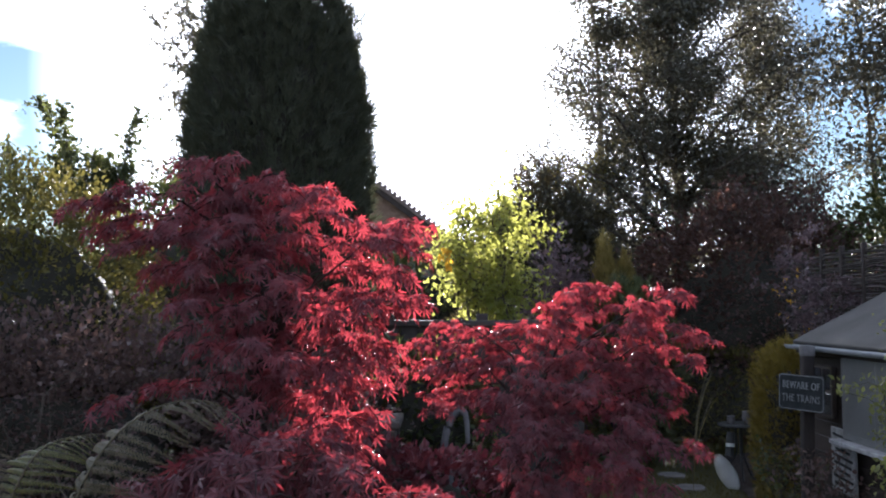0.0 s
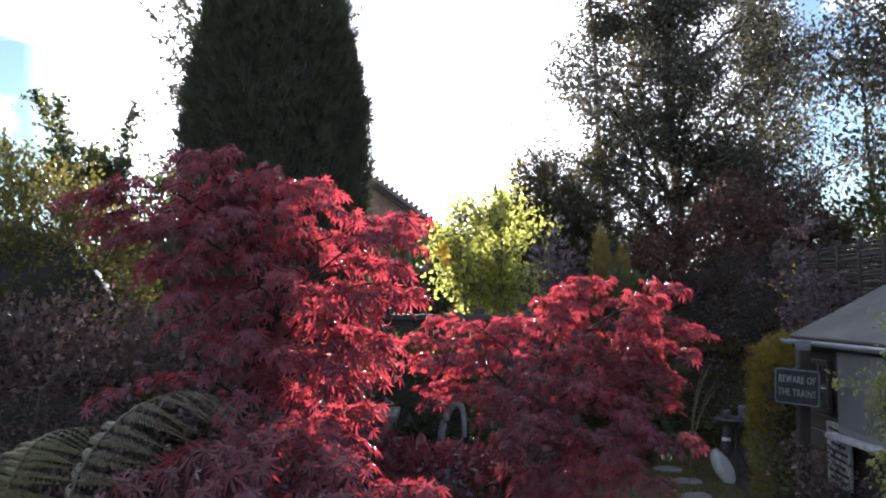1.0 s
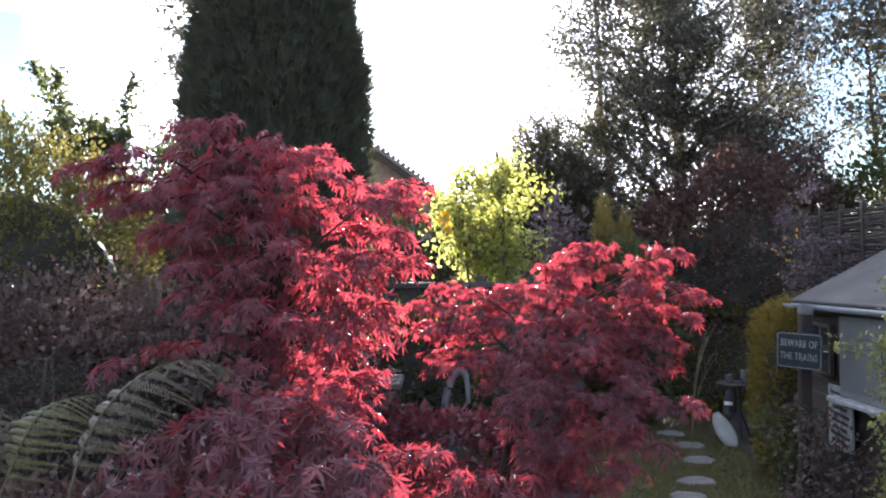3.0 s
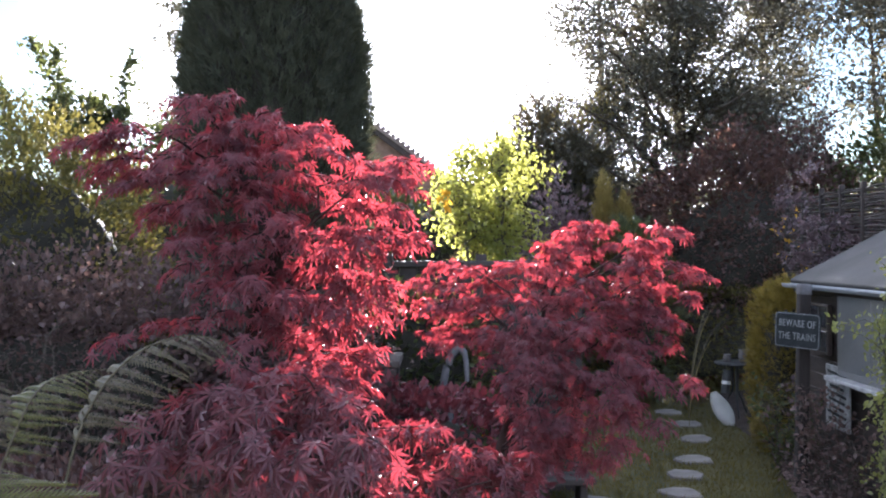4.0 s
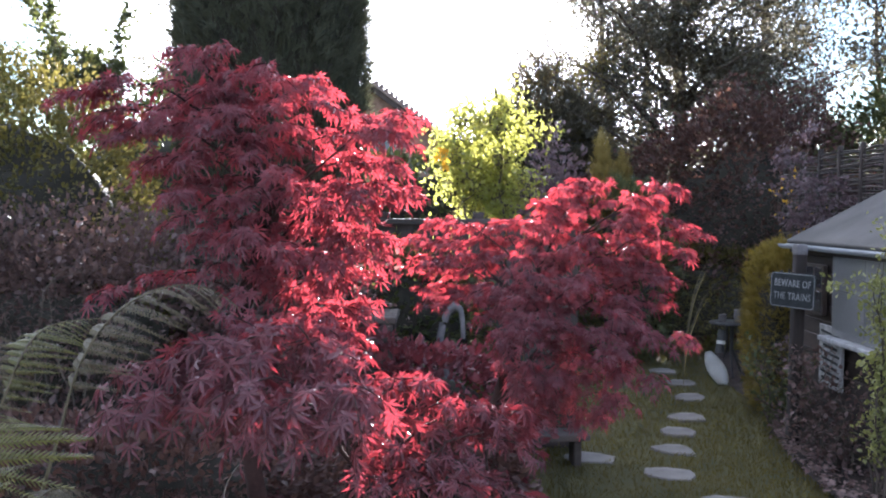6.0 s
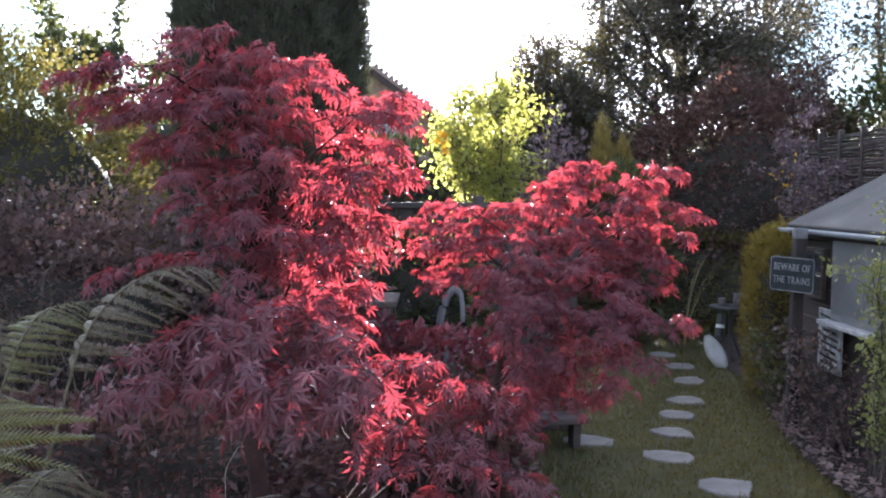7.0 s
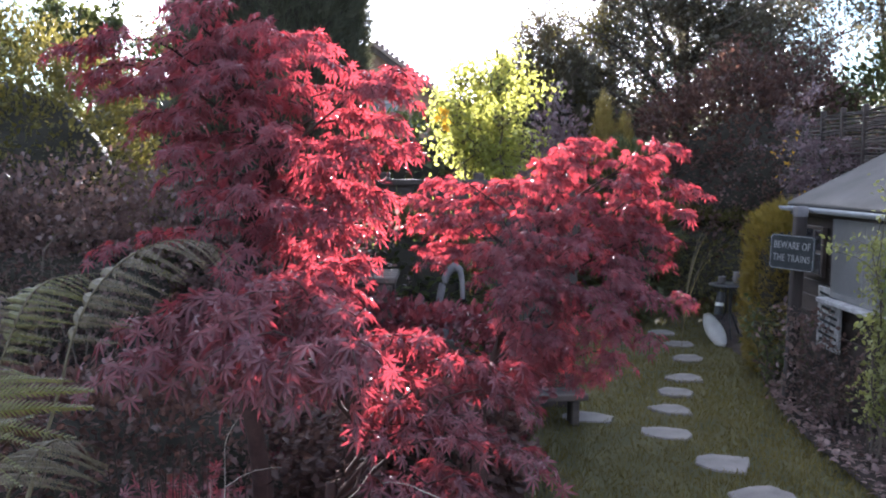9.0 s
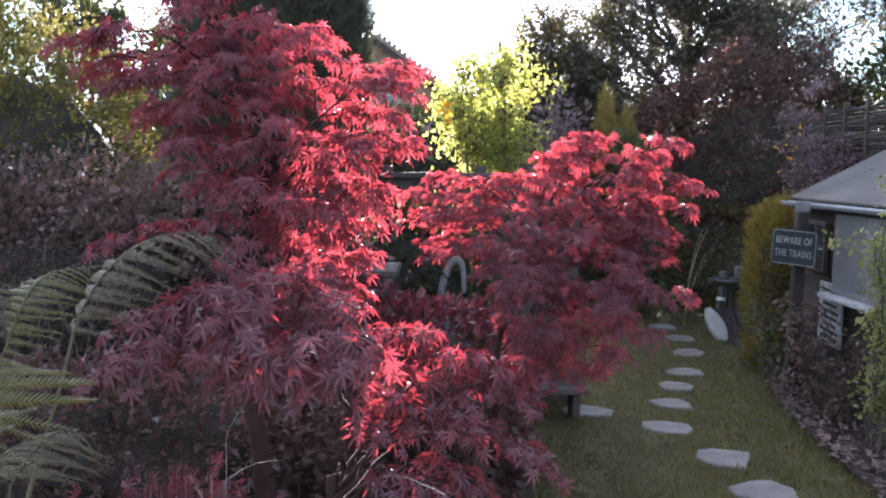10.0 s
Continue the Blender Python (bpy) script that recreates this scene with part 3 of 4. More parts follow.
# tall clipped cypress
def cypress(x, y, height, r):
    root = thing("cypress", x, y, 0, "tall dark clipped cypress column with a ragged top", "tree")
    link("trunk", np_mesh("trunk", *tube(bend((0, 0, -0.1), (0, 0, height * 0.9), 0, 6), 0.2, 0.05, 8)), M_BARK, root)

    def radius(z, a):
        u = z / height
        prof = 0.98 + 0.02 * math.sin(math.pi * min(1, u * 1.5)) if u < 0.76 else max(0.05, 0.98 - ((u - 0.76) / 0.24) ** 1.8 * 0.36)
        return r * prof * (1 + 0.06 * noise.noise(Vector((math.cos(a) * 2, math.sin(a) * 2, z * 0.8))) + 0.06 * noise.noise(Vector((math.cos(a) * 5, math.sin(a) * 5, z * 4))))
    # solid inner column, coloured dark for the shade behind the sprays
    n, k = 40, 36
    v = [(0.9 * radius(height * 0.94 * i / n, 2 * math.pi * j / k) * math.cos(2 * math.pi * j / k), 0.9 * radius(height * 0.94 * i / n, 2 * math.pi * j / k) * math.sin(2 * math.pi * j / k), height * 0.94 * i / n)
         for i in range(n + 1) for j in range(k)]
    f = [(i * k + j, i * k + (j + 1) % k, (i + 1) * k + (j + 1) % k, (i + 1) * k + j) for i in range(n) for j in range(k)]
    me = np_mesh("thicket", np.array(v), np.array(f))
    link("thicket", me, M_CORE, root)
    count = 26000
    z = height * rng.uniform(0, 1, count) ** 0.9
    a = rng.uniform(0, 2 * math.pi, count)
    rr = np.array([radius(q, b) for q, b in zip(z, a)]) * rng.uniform(0.86, 1.0, count)
    top = rng.random(count) < 0.10
    rr = np.where(top, rr * rng.uniform(0, 1, count), rr)
    z = np.where(top, height * (0.94 + 0.12 * np.array([noise.noise(Vector((q * 3.2, b * 2.5, 0))) for q, b in zip(rr, a)])) + rng.uniform(-0.08, 0.14, count), z)
    p = np.stack([rr * np.cos(a), rr * np.sin(a), z], -1)
    ax = np.stack([np.cos(a) * 0.5, np.sin(a) * 0.5, np.full(count, 0.9)], -1) + rng.normal(0, 0.3, (count, 3))
    v, f = scatter(*SPRAY, p, ax, rng.normal(0, 1, (count, 3)), rng.uniform(0.07, 0.19, count))
    tagged(link("foliage", np_mesh("foliage", v, f), M_CYPRESS, root), kind="stuff")


cypress(-1.345, 6.9, 4.5, 0.74)

# the yellow-green shrub that the sun shines through
lime = tree("lime_shrub", 0.48, 10.0, 3.75, 0.95, 1.3, 4, M_LIME, 0.062, 8200, "small backlit lime green shrub with thin stems", limbs=15, leafshape=OVATE, r0=0.03, thin=0.15)
def amber_spray():
    one = np_mesh("leaf", *OVATE)
    one.materials.append(M_AMBER)
    shoot = link("shoot", np_mesh("shoot", *tube(bend((-0.05, -0.05, 2.1), (-0.43, -0.55, 2.68), 0.10, 8, 0.01), 0.010, 0.003, 5)), M_BARK, lime)
    for _ in range(14):
        p = rng.normal(0, 1, 3) * (0.04, 0.03, 0.06) + (-0.43, -0.57, 2.60)
        r = frames_of((rng.normal(0, 0.5, 3) + (0, 0, -1))[None], (rng.normal(0, 0.4, 3) + (0, -1, 0.2))[None])[0]
        ob = tagged(new("leaf", one), "glowing amber yellow leaf")
        ob.parent = shoot
        ob.matrix_basis = Matrix.Translation(p) @ Matrix(r.tolist()).to_4x4() @ Matrix.Scale(rng.uniform(0.08, 0.12), 4)


amber_spray()

# big multi-stemmed tree and its neighbours
tree("birch_tree", 4.45, 15.0, 10.8, 2.75, 2.6, 1, M_TREE, 0.060, 78000, "tall tree with an upright trunk and small dark leaves", lean=(-0.55, 0), limbs=95, r0=0.17, thin=0.24)
tree("birch_tree", 3.35, 15.6, 9.4, 1.9, 2.2, 2, M_TREE, 0.060, 34000, "slimmer tree with small dark leaves against the sky", limbs=30, r0=0.09, thin=0.24)
tree("birch_tree", 5.95, 16.0, 10.4, 2.1, 2.6, 1, M_TREE, 0.065, 32000, "tall tree with an upright trunk and sparse leaves", lean=(0.1, 0), limbs=60, r0=0.14, thin=0.24)
tree("young_birch", 2.35, 14.6, 5.6, 1.15, 2.0, 2, M_YELLOW, 0.065, 5500, "small dense tree with greenish brown leaves", limbs=26, r0=0.05, thin=0.2)
tree("hazel_tree", 5.5, 13.4, 4.6, 1.9, 1.5, 3, M_RUSSET, 0.07, 5500, "spreading shrubby tree with dull brown leaves", limbs=26, r0=0.06, thin=0.26)
tree("alder_tree", 7.9, 14.0, 9.0, 2.3, 2.2, 3, M_TREE, 0.095, 17000, "tall leafy tree with bright sky between its leaves", limbs=26, r0=0.07, thin=0.36, leafshape=OVATE)


def sprig_tree(name, x, y, label, twigs, material, size, per_metre, clump):
    """A thin tree whose long single shoots stand out against the sky."""
    root = thing(name, x, y, 0, label, "tree")
    base = np.array((x, y, 0.0))
    low = min(q[0][2] for q in twigs) - 0.5
    link("trunk", np_mesh("trunk", *tube(bend((0, 0, -0.1), (0, 0, low), 0, 8, 0.03), 0.09, 0.05, 8)), M_BARK, root)
    pts, fine = [], []
    for q in twigs:
        ctrl = np.array(q) - base
        ctrl[:, 1] += rng.uniform(-0.35, 0.35)
        whole = np.concatenate([[(0, 0, low)], ctrl])
        at = np.concatenate([[0], np.cumsum(np.linalg.norm(np.diff(whole, axis=0), axis=1))])
        u = np.linspace(0, at[-1], 22)
        path = np.stack([np.interp(u, at, whole[:, k]) for k in range(3)], -1)
        path[2:-1] += rng.normal(0, 0.012, (19, 3))
        link("limb", np_mesh("limb", *tube(path, 0.015, 0.004, 5)), M_BARK, root)
        out = path[u > at[1]]
        n = int((at[-1] - at[1]) * per_metre)
        k = rng.uniform(0, 1, n) ** 1.25
        spine = np.stack([np.interp(k, np.linspace(0, 1, len(out)), out[:, j]) for j in range(3)], -1)
        pts.append(spine + np.clip(rng.normal(0, 1, (n, 3)), -1.8, 1.8) * clump * (1.25 - k)[:, None])
        for _ in range(10):
            o = out[rng.integers(0, len(out) - 2)]
            e = o + rng.normal(0, 1, 3) * (0.16, 0.12, 0.10) + (0, 0, 0.08)
            tw = bend(o, e, 0.02, 5, 0.01)
            fine.append(tube(tw, 0.006, 0.002, 4))
            pts.append(np.repeat(tw[1:], 4, axis=0) + rng.normal(0, 0.035, (16, 3)))
    tagged(link("twig", np_mesh("twig", *joined(fine)), M_BARK, root), kind="stuff")
    p = np.concatenate(pts)
    n = len(p)
    v, f = scatter(*OVATE, p, rng.normal(0, 1, (n, 3)) + (0, 0, 0.3), rng.normal(0, 1, (n, 3)), size * rng.uniform(0.6, 1.35, n))
    tagged(link("crown", np_mesh("crown", v, f), material, root), kind="stuff")


APPLE_SHOOTS = (
    ((-3.41, 13.00, 5.37), (-3.94, 13.00, 5.81), (-4.30, 13.00, 6.28), (-4.70, 13.00, 6.71)),
    ((-3.41, 13.00, 5.37), (-3.89, 13.00, 5.68), (-4.20, 13.00, 5.95), (-4.54, 13.00, 6.17)),
    ((-3.50, 13.00, 5.64), (-3.99, 13.00, 6.17), (-4.22, 13.00, 6.71)),
    ((-3.82, 13.00, 6.35), (-4.00, 13.00, 6.71), (-4.23, 13.00, 7.16)),
    ((-3.40, 13.00, 5.02), (-3.93, 13.00, 5.28), (-4.41, 13.00, 5.26)),
    ((-3.40, 13.00, 4.93), (-3.88, 13.00, 5.15), (-4.32, 13.00, 5.02)),
    ((-3.39, 13.00, 4.66), (-3.92, 13.00, 4.79), (-4.31, 13.00, 4.57)),
    ((-3.39, 13.00, 4.40), (-3.87, 13.00, 4.44), (-4.19, 13.00, 4.53)),
    ((-3.38, 13.00, 4.05), (-3.91, 13.00, 4.18), (-4.25, 13.00, 4.05)),
    ((-3.50, 13.00, 5.64), (-3.86, 13.00, 6.17), (-3.96, 13.00, 6.62)),
    ((-3.89, 13.00, 5.71), (-4.20, 13.00, 5.73), (-4.48, 13.00, 5.89)),
    ((-3.72, 13.00, 3.79), (-4.08, 13.00, 3.96), (-4.42, 13.00, 3.85)))
HAWTHORN_SHOOTS = (
    ((-4.13, 9.40, 3.22), (-4.22, 9.40, 3.72), (-4.38, 9.40, 4.05), (-4.54, 9.40, 4.38)),
    ((-4.08, 9.40, 3.29), (-4.02, 9.40, 3.57), (-4.17, 9.40, 4.23)),
    ((-4.07, 9.40, 3.29), (-3.95, 9.40, 3.57), (-3.82, 9.40, 3.76)),
    ((-4.20, 9.40, 3.29), (-4.32, 9.40, 3.54), (-4.40, 9.40, 3.72)),
    ((-3.69, 9.40, 3.22), (-3.79, 9.40, 3.48), (-3.84, 9.40, 3.70)),
    ((-3.63, 9.40, 3.22), (-3.54, 9.40, 3.48), (-3.47, 9.40, 3.68), (-3.37, 9.40, 4.17)),
    ((-3.88, 9.40, 3.22), (-3.76, 9.40, 3.41), (-3.57, 9.40, 3.64)),
    ((-4.79, 9.40, 3.16), (-4.84, 9.40, 3.54), (-4.88, 9.40, 3.89)),
    ((-4.73, 9.40, 3.16), (-4.67, 9.40, 3.41), (-4.62, 9.40, 3.57)),
    ((-3.54, 9.40, 3.19), (-3.46, 9.40, 3.41), (-3.39, 9.40, 3.53)),
    ((-4.51, 9.40, 3.19), (-4.32, 9.40, 3.35), (-4.11, 9.40, 3.48)),
    ((-3.94, 9.40, 3.19), (-3.64, 9.40, 3.38), (-3.48, 9.40, 3.48)),
    ((-3.19, 9.40, 3.16), (-3.10, 9.40, 3.32), (-3.01, 9.40, 3.40)),
    ((-5.01, 9.40, 3.29), (-4.96, 9.40, 3.60), (-4.87, 9.40, 3.76)))
sprig_tree("apple_tree", -3.3, 13.0, "thinly leaved tree reaching out behind the cypress", APPLE_SHOOTS, M_TREE, 0.075, 65, 0.055)
sprig_tree("hawthorn_tree", -4.1, 9.4, "small dark tree with upright straggling shoots", HAWTHORN_SHOOTS, M_HEDGE, 0.060, 380, 0.07)


bush("yellow_shrub", -3.2, 6.7, 0, 1.05, 0.7, 1.5, OVATE, M_YELLOW, 0.044, 24000, "dense green shrub with yellowing leaves", "shrub", seed=3)
bush("dark_shrub", -3.2, 9.6, 0, 1.6, 1.0, 1.68, OVATE, M_HEDGE, 0.06, 15000, "dark green shrub under the small tree", "shrub", seed=5)
bush("dark_shrub", -5.4, 8.8, 0, 1.6, 0.9, 1.6, OVATE, M_HEDGE, 0.08, 8000, "dark green shrub beneath the straggling trees", "shrub", seed=25)
bush("climber_hedge", -2.9, 5.6, 0, 2.3, 0.5, 0.92, OVATE, M_BRAMBLE, 0.046, 46000, "fence smothered in a purplish brown withered climber", "hedge", square=0.5, seed=6, core=0.5, shell=1.2)
bush("mauve_shrub", 1.55, 11.6, 0, 0.44, 0.6, 1.34, OVATE, M_MAUVE, 0.075, 6000, "loose shrub with dull mauve leaves", "shrub", seed=8, amount=0.42, core=0.5, shell=1.6)
for gx, gz, gr in ((2.27, 1.44, 0.17), (2.56, 1.30, 0.17), (2.42, 1.15, 0.27)):
    bush("golden_cypress", gx, 12.0, 0, gr, gr, gz, SPRAY, M_GOLD_DULL, 0.15, 2600, "small dull golden feathery conifer with pointed tips", "conifer", seed=9, droop=1.6, amount=0.3)
bush("green_conifer", 2.45, 11.3, 0, 0.62, 0.55, 1.12, SPRAY, M_HEDGE, 0.2, 2400, "rounded dark green conifer", "conifer", seed=10, droop=0.8)
bush("russet_shrub", 4.6, 12.6, 0, 1.9, 1.1, 1.75, OVATE, M_RUSSET, 0.075, 22000, "dark russet shrubs beneath the tall tree", "shrub", seed=12, amount=0.3, core=0.6)
bush("dark_conifer", 1.75, 14.2, 0, 1.15, 1.0, 1.95, SPRAY, M_DARKCON, 0.34, 7500, "dark brownish conifer behind the golden one", "conifer", seed=14, amount=0.3, shell=0.8)
bush("laurel_shrub", 7.4, 12.4, 0, 2.0, 1.0, 2.0, OVATE, M_HEDGE, 0.085, 16000, "dark evergreen shrub behind the woven screen", "shrub", seed=15, amount=0.25, core=0.6)
bush("clipped_hedge", 3.6, 12.0, 0, 0.95, 0.45, 0.72, SPRAY, M_YELLOW, 0.09, 9000, "low clipped green hedge across the end of the lawn", "hedge", square=0.7, seed=17, amount=0.08)
bush("far_hedge", 0.0, 24.0, 0, 22, 1.5, 1.7, OVATE, M_HEDGE, 0.3, 14000, "tall dark hedge along the end of the gardens", "hedge", kind="structure", square=0.8, seed=19, amount=0.15)


# golden clipped column by the sign
bush("golden_yew", 3.34, 8.3, 0, 0.29, 0.36, 0.82, SPRAY, M_GOLD, 0.075, 9000, "clipped golden yew column with a rounded top", "conifer", square=0.45, seed=21, amount=0.06, droop=0.6)


# ---- shed ----
def shed():
    x0, y0, y1, ez, w = 3.22, 3.2, 7.55, 1.72, 2.6
    root = thing("garden_shed", x0, y0, 0, "dark timber garden shed with a grey felt roof", "shed")
    L = y1 - y0
    hz = ez + w / 2 * 0.51
    # long wall towards the lawn, in boards
    n = 13
    for i in range(n):
        bm = box_bm(0.022, L, ez / n + 0.012, 0.004, 1)
        placed(part("board", bm, M_WOOD_DARK, root, smooth=False), 0.0, L / 2, ez / n * (i + 0.5), 0, -5, 0)
    for y in (0.02, L - 0.02):
        bm = bmesh.new()
        pts = [(0.02, 0), (w, 0), (w, ez), (w / 2, hz), (0.02, ez)]
        a = [bm.verts.new((px, -0.02, pz)) for px, pz in pts]
        b = [bm.verts.new((px, 0.02, pz)) for px, pz in pts]
        bm.faces.new(a)
        bm.faces.new(b[::-1])
        for i in range(5):
            bm.faces.new((a[i], b[i], b[(i + 1) % 5], a[(i + 1) % 5]))
        bmesh.ops.recalc_face_normals(bm, faces=bm.faces)
        placed(part("gable_wall", bm, M_WOOD_DARK, root, smooth=False), 0, y, 0)
    placed(part("back_wall", box_bm(0.03, L, ez, 0.004, 1), M_WOOD_DARK, root, smooth=False), w, L / 2, ez / 2)
    # two roof slopes of felt over boards
    ang = math.degrees(math.atan(0.51))
    run = math.hypot(w / 2 + 0.10, (w / 2 + 0.10) * 0.51)
    for side in (-1, 1):
        bm = box_bm(run, L + 0.16, 0.035, 0.012, 2)
        bmesh.ops.subdivide_edges(bm, edges=[e for e in bm.edges if abs(e.verts[0].co.x - e.verts[1].co.x) > 0.5 or abs(e.verts[0].co.y - e.verts[1].co.y) > 1], cuts=18, use_grid_fill=True)
        for v in bm.verts:
            v.co.z += 0.008 * noise.noise(v.co * 2.4)
        cx = w / 2 + side * (w / 2 + 0.10) / 2
        cz = hz - (w / 2 + 0.10) / 2 * 0.51 + 0.03
        placed(part("roof_slope", bm, M_FELT, root, "grey mineral felt roof slope"), cx, L / 2, cz, 0, side * ang, 0)
    # felt laps
    for y in (1.0, 2.6):
        bm = box_bm(run, 0.025, 0.008, 0.002, 1)
        placed(part("felt_lap", bm, M_FELT, root, smooth=False), w / 2 - (w / 2 + 0.10) / 2 - 0.012, y, hz - (w / 2 + 0.10) / 2 * 0.51 + 0.055, 0, -ang, 0)
    bm = box_bm(0.26, L + 0.18, 0.012, 0.004, 1)
    for v in bm.verts:
        v.co.z -= abs(v.co.x) * 0.51
    placed(part("ridge_cap", bm, M_FELT, root, smooth=False), w / 2, L / 2, hz + 0.075)
    # fascia and gutter under the eave
    placed(part("fascia", box_bm(0.022, L + 0.1, 0.10, 0.004, 1), M_WOOD_DARK, root, smooth=False), -0.075, L / 2, ez - 0.06)
    bm = bmesh.new()
    k = 9
    arc = [(0.042 * math.cos(math.pi + math.pi * i / (k - 1)), 0.042 * math.sin(math.pi + math.pi * i / (k - 1))) for i in range(k)]
    arc += [(0.036 * math.cos(2 * math.pi - math.pi * i / (k - 1)), 0.036 * math.sin(2 * math.pi - math.pi * i / (k - 1))) for i in range(k)]
    a = [bm.verts.new((px, 0, pz)) for px, pz in arc]
    b = [bm.verts.new((px, L + 0.14, pz)) for px, pz in arc]
    for i in range(len(arc)):
        bm.faces.new((a[i], b[i], b[(i + 1) % len(arc)], a[(i + 1) % len(arc)]))
    bm.faces.new(a[::-1])
    bm.faces.new(b)
    placed(part("gutter", bm, M_METAL_GREY, root, "pale grey half-round gutter"), -0.135, -0.05, ez - 0.035)
    # wide window with a pale blind, and its sill
    wide = placed(part("window_frame", box_bm(0.05, 1.62, 0.68, 0.006, 1), M_PANEL, root, "pale grey painted window frame", smooth=False), -0.06, 2.75, 1.32)
    for i in range(3):
        placed(part("pane", box_bm(0.012, 0.49, 0.58, 0.002, 1), M_BLIND, wide, "pane with a pale blind behind it", smooth=False), -0.022, -0.525 + 0.525 * i, 0)
    placed(part("sill", box_bm(0.11, 1.72, 0.035, 0.006, 1), M_SIGN_WHITE, wide, "white window sill", smooth=False), -0.06, 0, -0.36)
    # small window near the far end
    win = placed(part("window_frame", box_bm(0.04, 0.34, 0.42, 0.005, 1), M_WOOD_DARK, root, smooth=False), -0.05, L - 0.42, 1.32)
    for i in range(2):
        for j in range(2):
            placed(part("pane", box_bm(0.012, 0.13, 0.17, 0.002, 1), M_GLASS, win, smooth=False), -0.017, -0.08 + 0.16 * i, -0.1 + 0.2 * j)
    return root


shed()


# ---- woven screen behind the shed ----
def screen():
    root = thing("woven_screen", 4.12, 7.8, 0, "dark woven screen fence with a climber over it", "fence")
    n, L, h = 96, 2.4, 2.62
    for k in range(6):
        placed(part("post", box_bm(0.05, 0.05, h + 0.05, 0.008, 1), M_WOOD_DARK, root, smooth=False), 0, 0.05 + k * (L - 0.1) / 5, h / 2)
    for i in range(n):
        z = 0.06 + i * (h - 0.08) / n
        ys = np.linspace(0, L, 22)
        x = 0.04 * np.sin(ys / L * math.pi * 5 + (i % 2) * math.pi) + rng.normal(0, 0.004, 22)
        v, f = tube(np.stack([x, ys, z + 0.012 * np.sin(ys * 2 + i) + rng.normal(0, 0.004, 22)], -1), 0.0115, 0.010, 5)
        link("slat", np_mesh("slat", v, f), M_SLEEPER, root)
    return root


screen()


# ---- far house ----
def house():
    hw, apex, slope, y = 4.2, 6.3, 0.74, 30.0
    root = thing("house", -2.37, y, 0, "distant brown brick house gable with a tiled roof", "house")
    ez = apex - hw * slope
    bm = bmesh.new()
    pts = [(-hw, 0), (hw, 0), (hw, ez), (0, apex), (-hw, ez)]
    a = [bm.verts.new((px, 0, pz)) for px, pz in pts]
    b = [bm.verts.new((px, 7, pz)) for px, pz in pts]
    bm.faces.new(a)
    bm.faces.new(b[::-1])
    for i in range(5):
        bm.faces.new((a[i], b[i], b[(i + 1) % 5], a[(i + 1) % 5]))
    bmesh.ops.recalc_face_normals(bm, faces=bm.faces)
    part("wall", bm, M_BRICK, root, smooth=False)
    ang = math.degrees(math.atan(slope))
    run = math.hypot(hw + 0.3, (hw + 0.3) * slope)
    for side in (-1, 1):
        roof = placed(part("roof", box_bm(run, 7.6, 0.12, 0.02, 1), M_TILE, root, smooth=False), side * (hw + 0.3) / 2, 3.5, apex - (hw + 0.3) / 2 * slope + 0.10, 0, side * ang, 0)
        me = None
        for k in range(26):
            if me is None:
                tile = part("verge_tile", box_bm(0.13, 0.5, 0.14, 0.02, 1), M_TILE, roof, smooth=False)
                me = tile.data
            else:
                tile = new("verge_tile", me)
                tile.parent = roof
            placed(tile, -run / 2 + 0.12 + k * run / 26, -3.62, 0.10)
        placed(part("bargeboard", box_bm(run, 0.06, 0.24, 0.01, 1), M_WOOD_DARK, root, smooth=False), side * (hw + 0.3) / 2, -0.2, apex - (hw + 0.3) / 2 * slope - 0.06, 0, side * ang, 0)
    win = placed(part("window", box_bm(1.3, 0.08, 1.1, 0.01, 1), M_SIGN_WHITE, root, "white window frame", smooth=False), 0.2, -0.03, 3.9)
    for i in (-1, 1):
        placed(part("pane", box_bm(0.54, 0.02, 0.94, 0.004, 1), M_GLASS, win, smooth=False), i * 0.3, -0.04, 0)
    return root


house()


# ---- fence, table, statue and low planting behind the maples ----
def board_fence(x0, x1, y, h):
    root = thing("board_fence", x0, y, 0, "dark weathered board fence behind the maples", "fence")
    n = int((x1 - x0) / 0.15)
    for i in range(n):
        placed(part("board", box_bm(0.142, 0.02, h + rng.uniform(-0.015, 0.015), 0.004, 1), M_WOOD_DARK, root, smooth=False), (i + 0.5) * 0.15, rng.uniform(-0.004, 0.004), h / 2)
    placed(part("rail", box_bm(x1 - x0, 0.07, 0.05, 0.008, 1), M_SLEEPER, root, smooth=False), (x1 - x0) / 2, -0.03, h + 0.02)
    for k in range(3):
        placed(part("post", box_bm(0.09, 0.09, h + 0.1, 0.01, 1), M_WOOD_DARK, root, smooth=False), 0.05 + k * (x1 - x0 - 0.1) / 2, 0.06, h / 2 + 0.05)


board_fence(-0.5, 1.15, 7.0, 1.86)


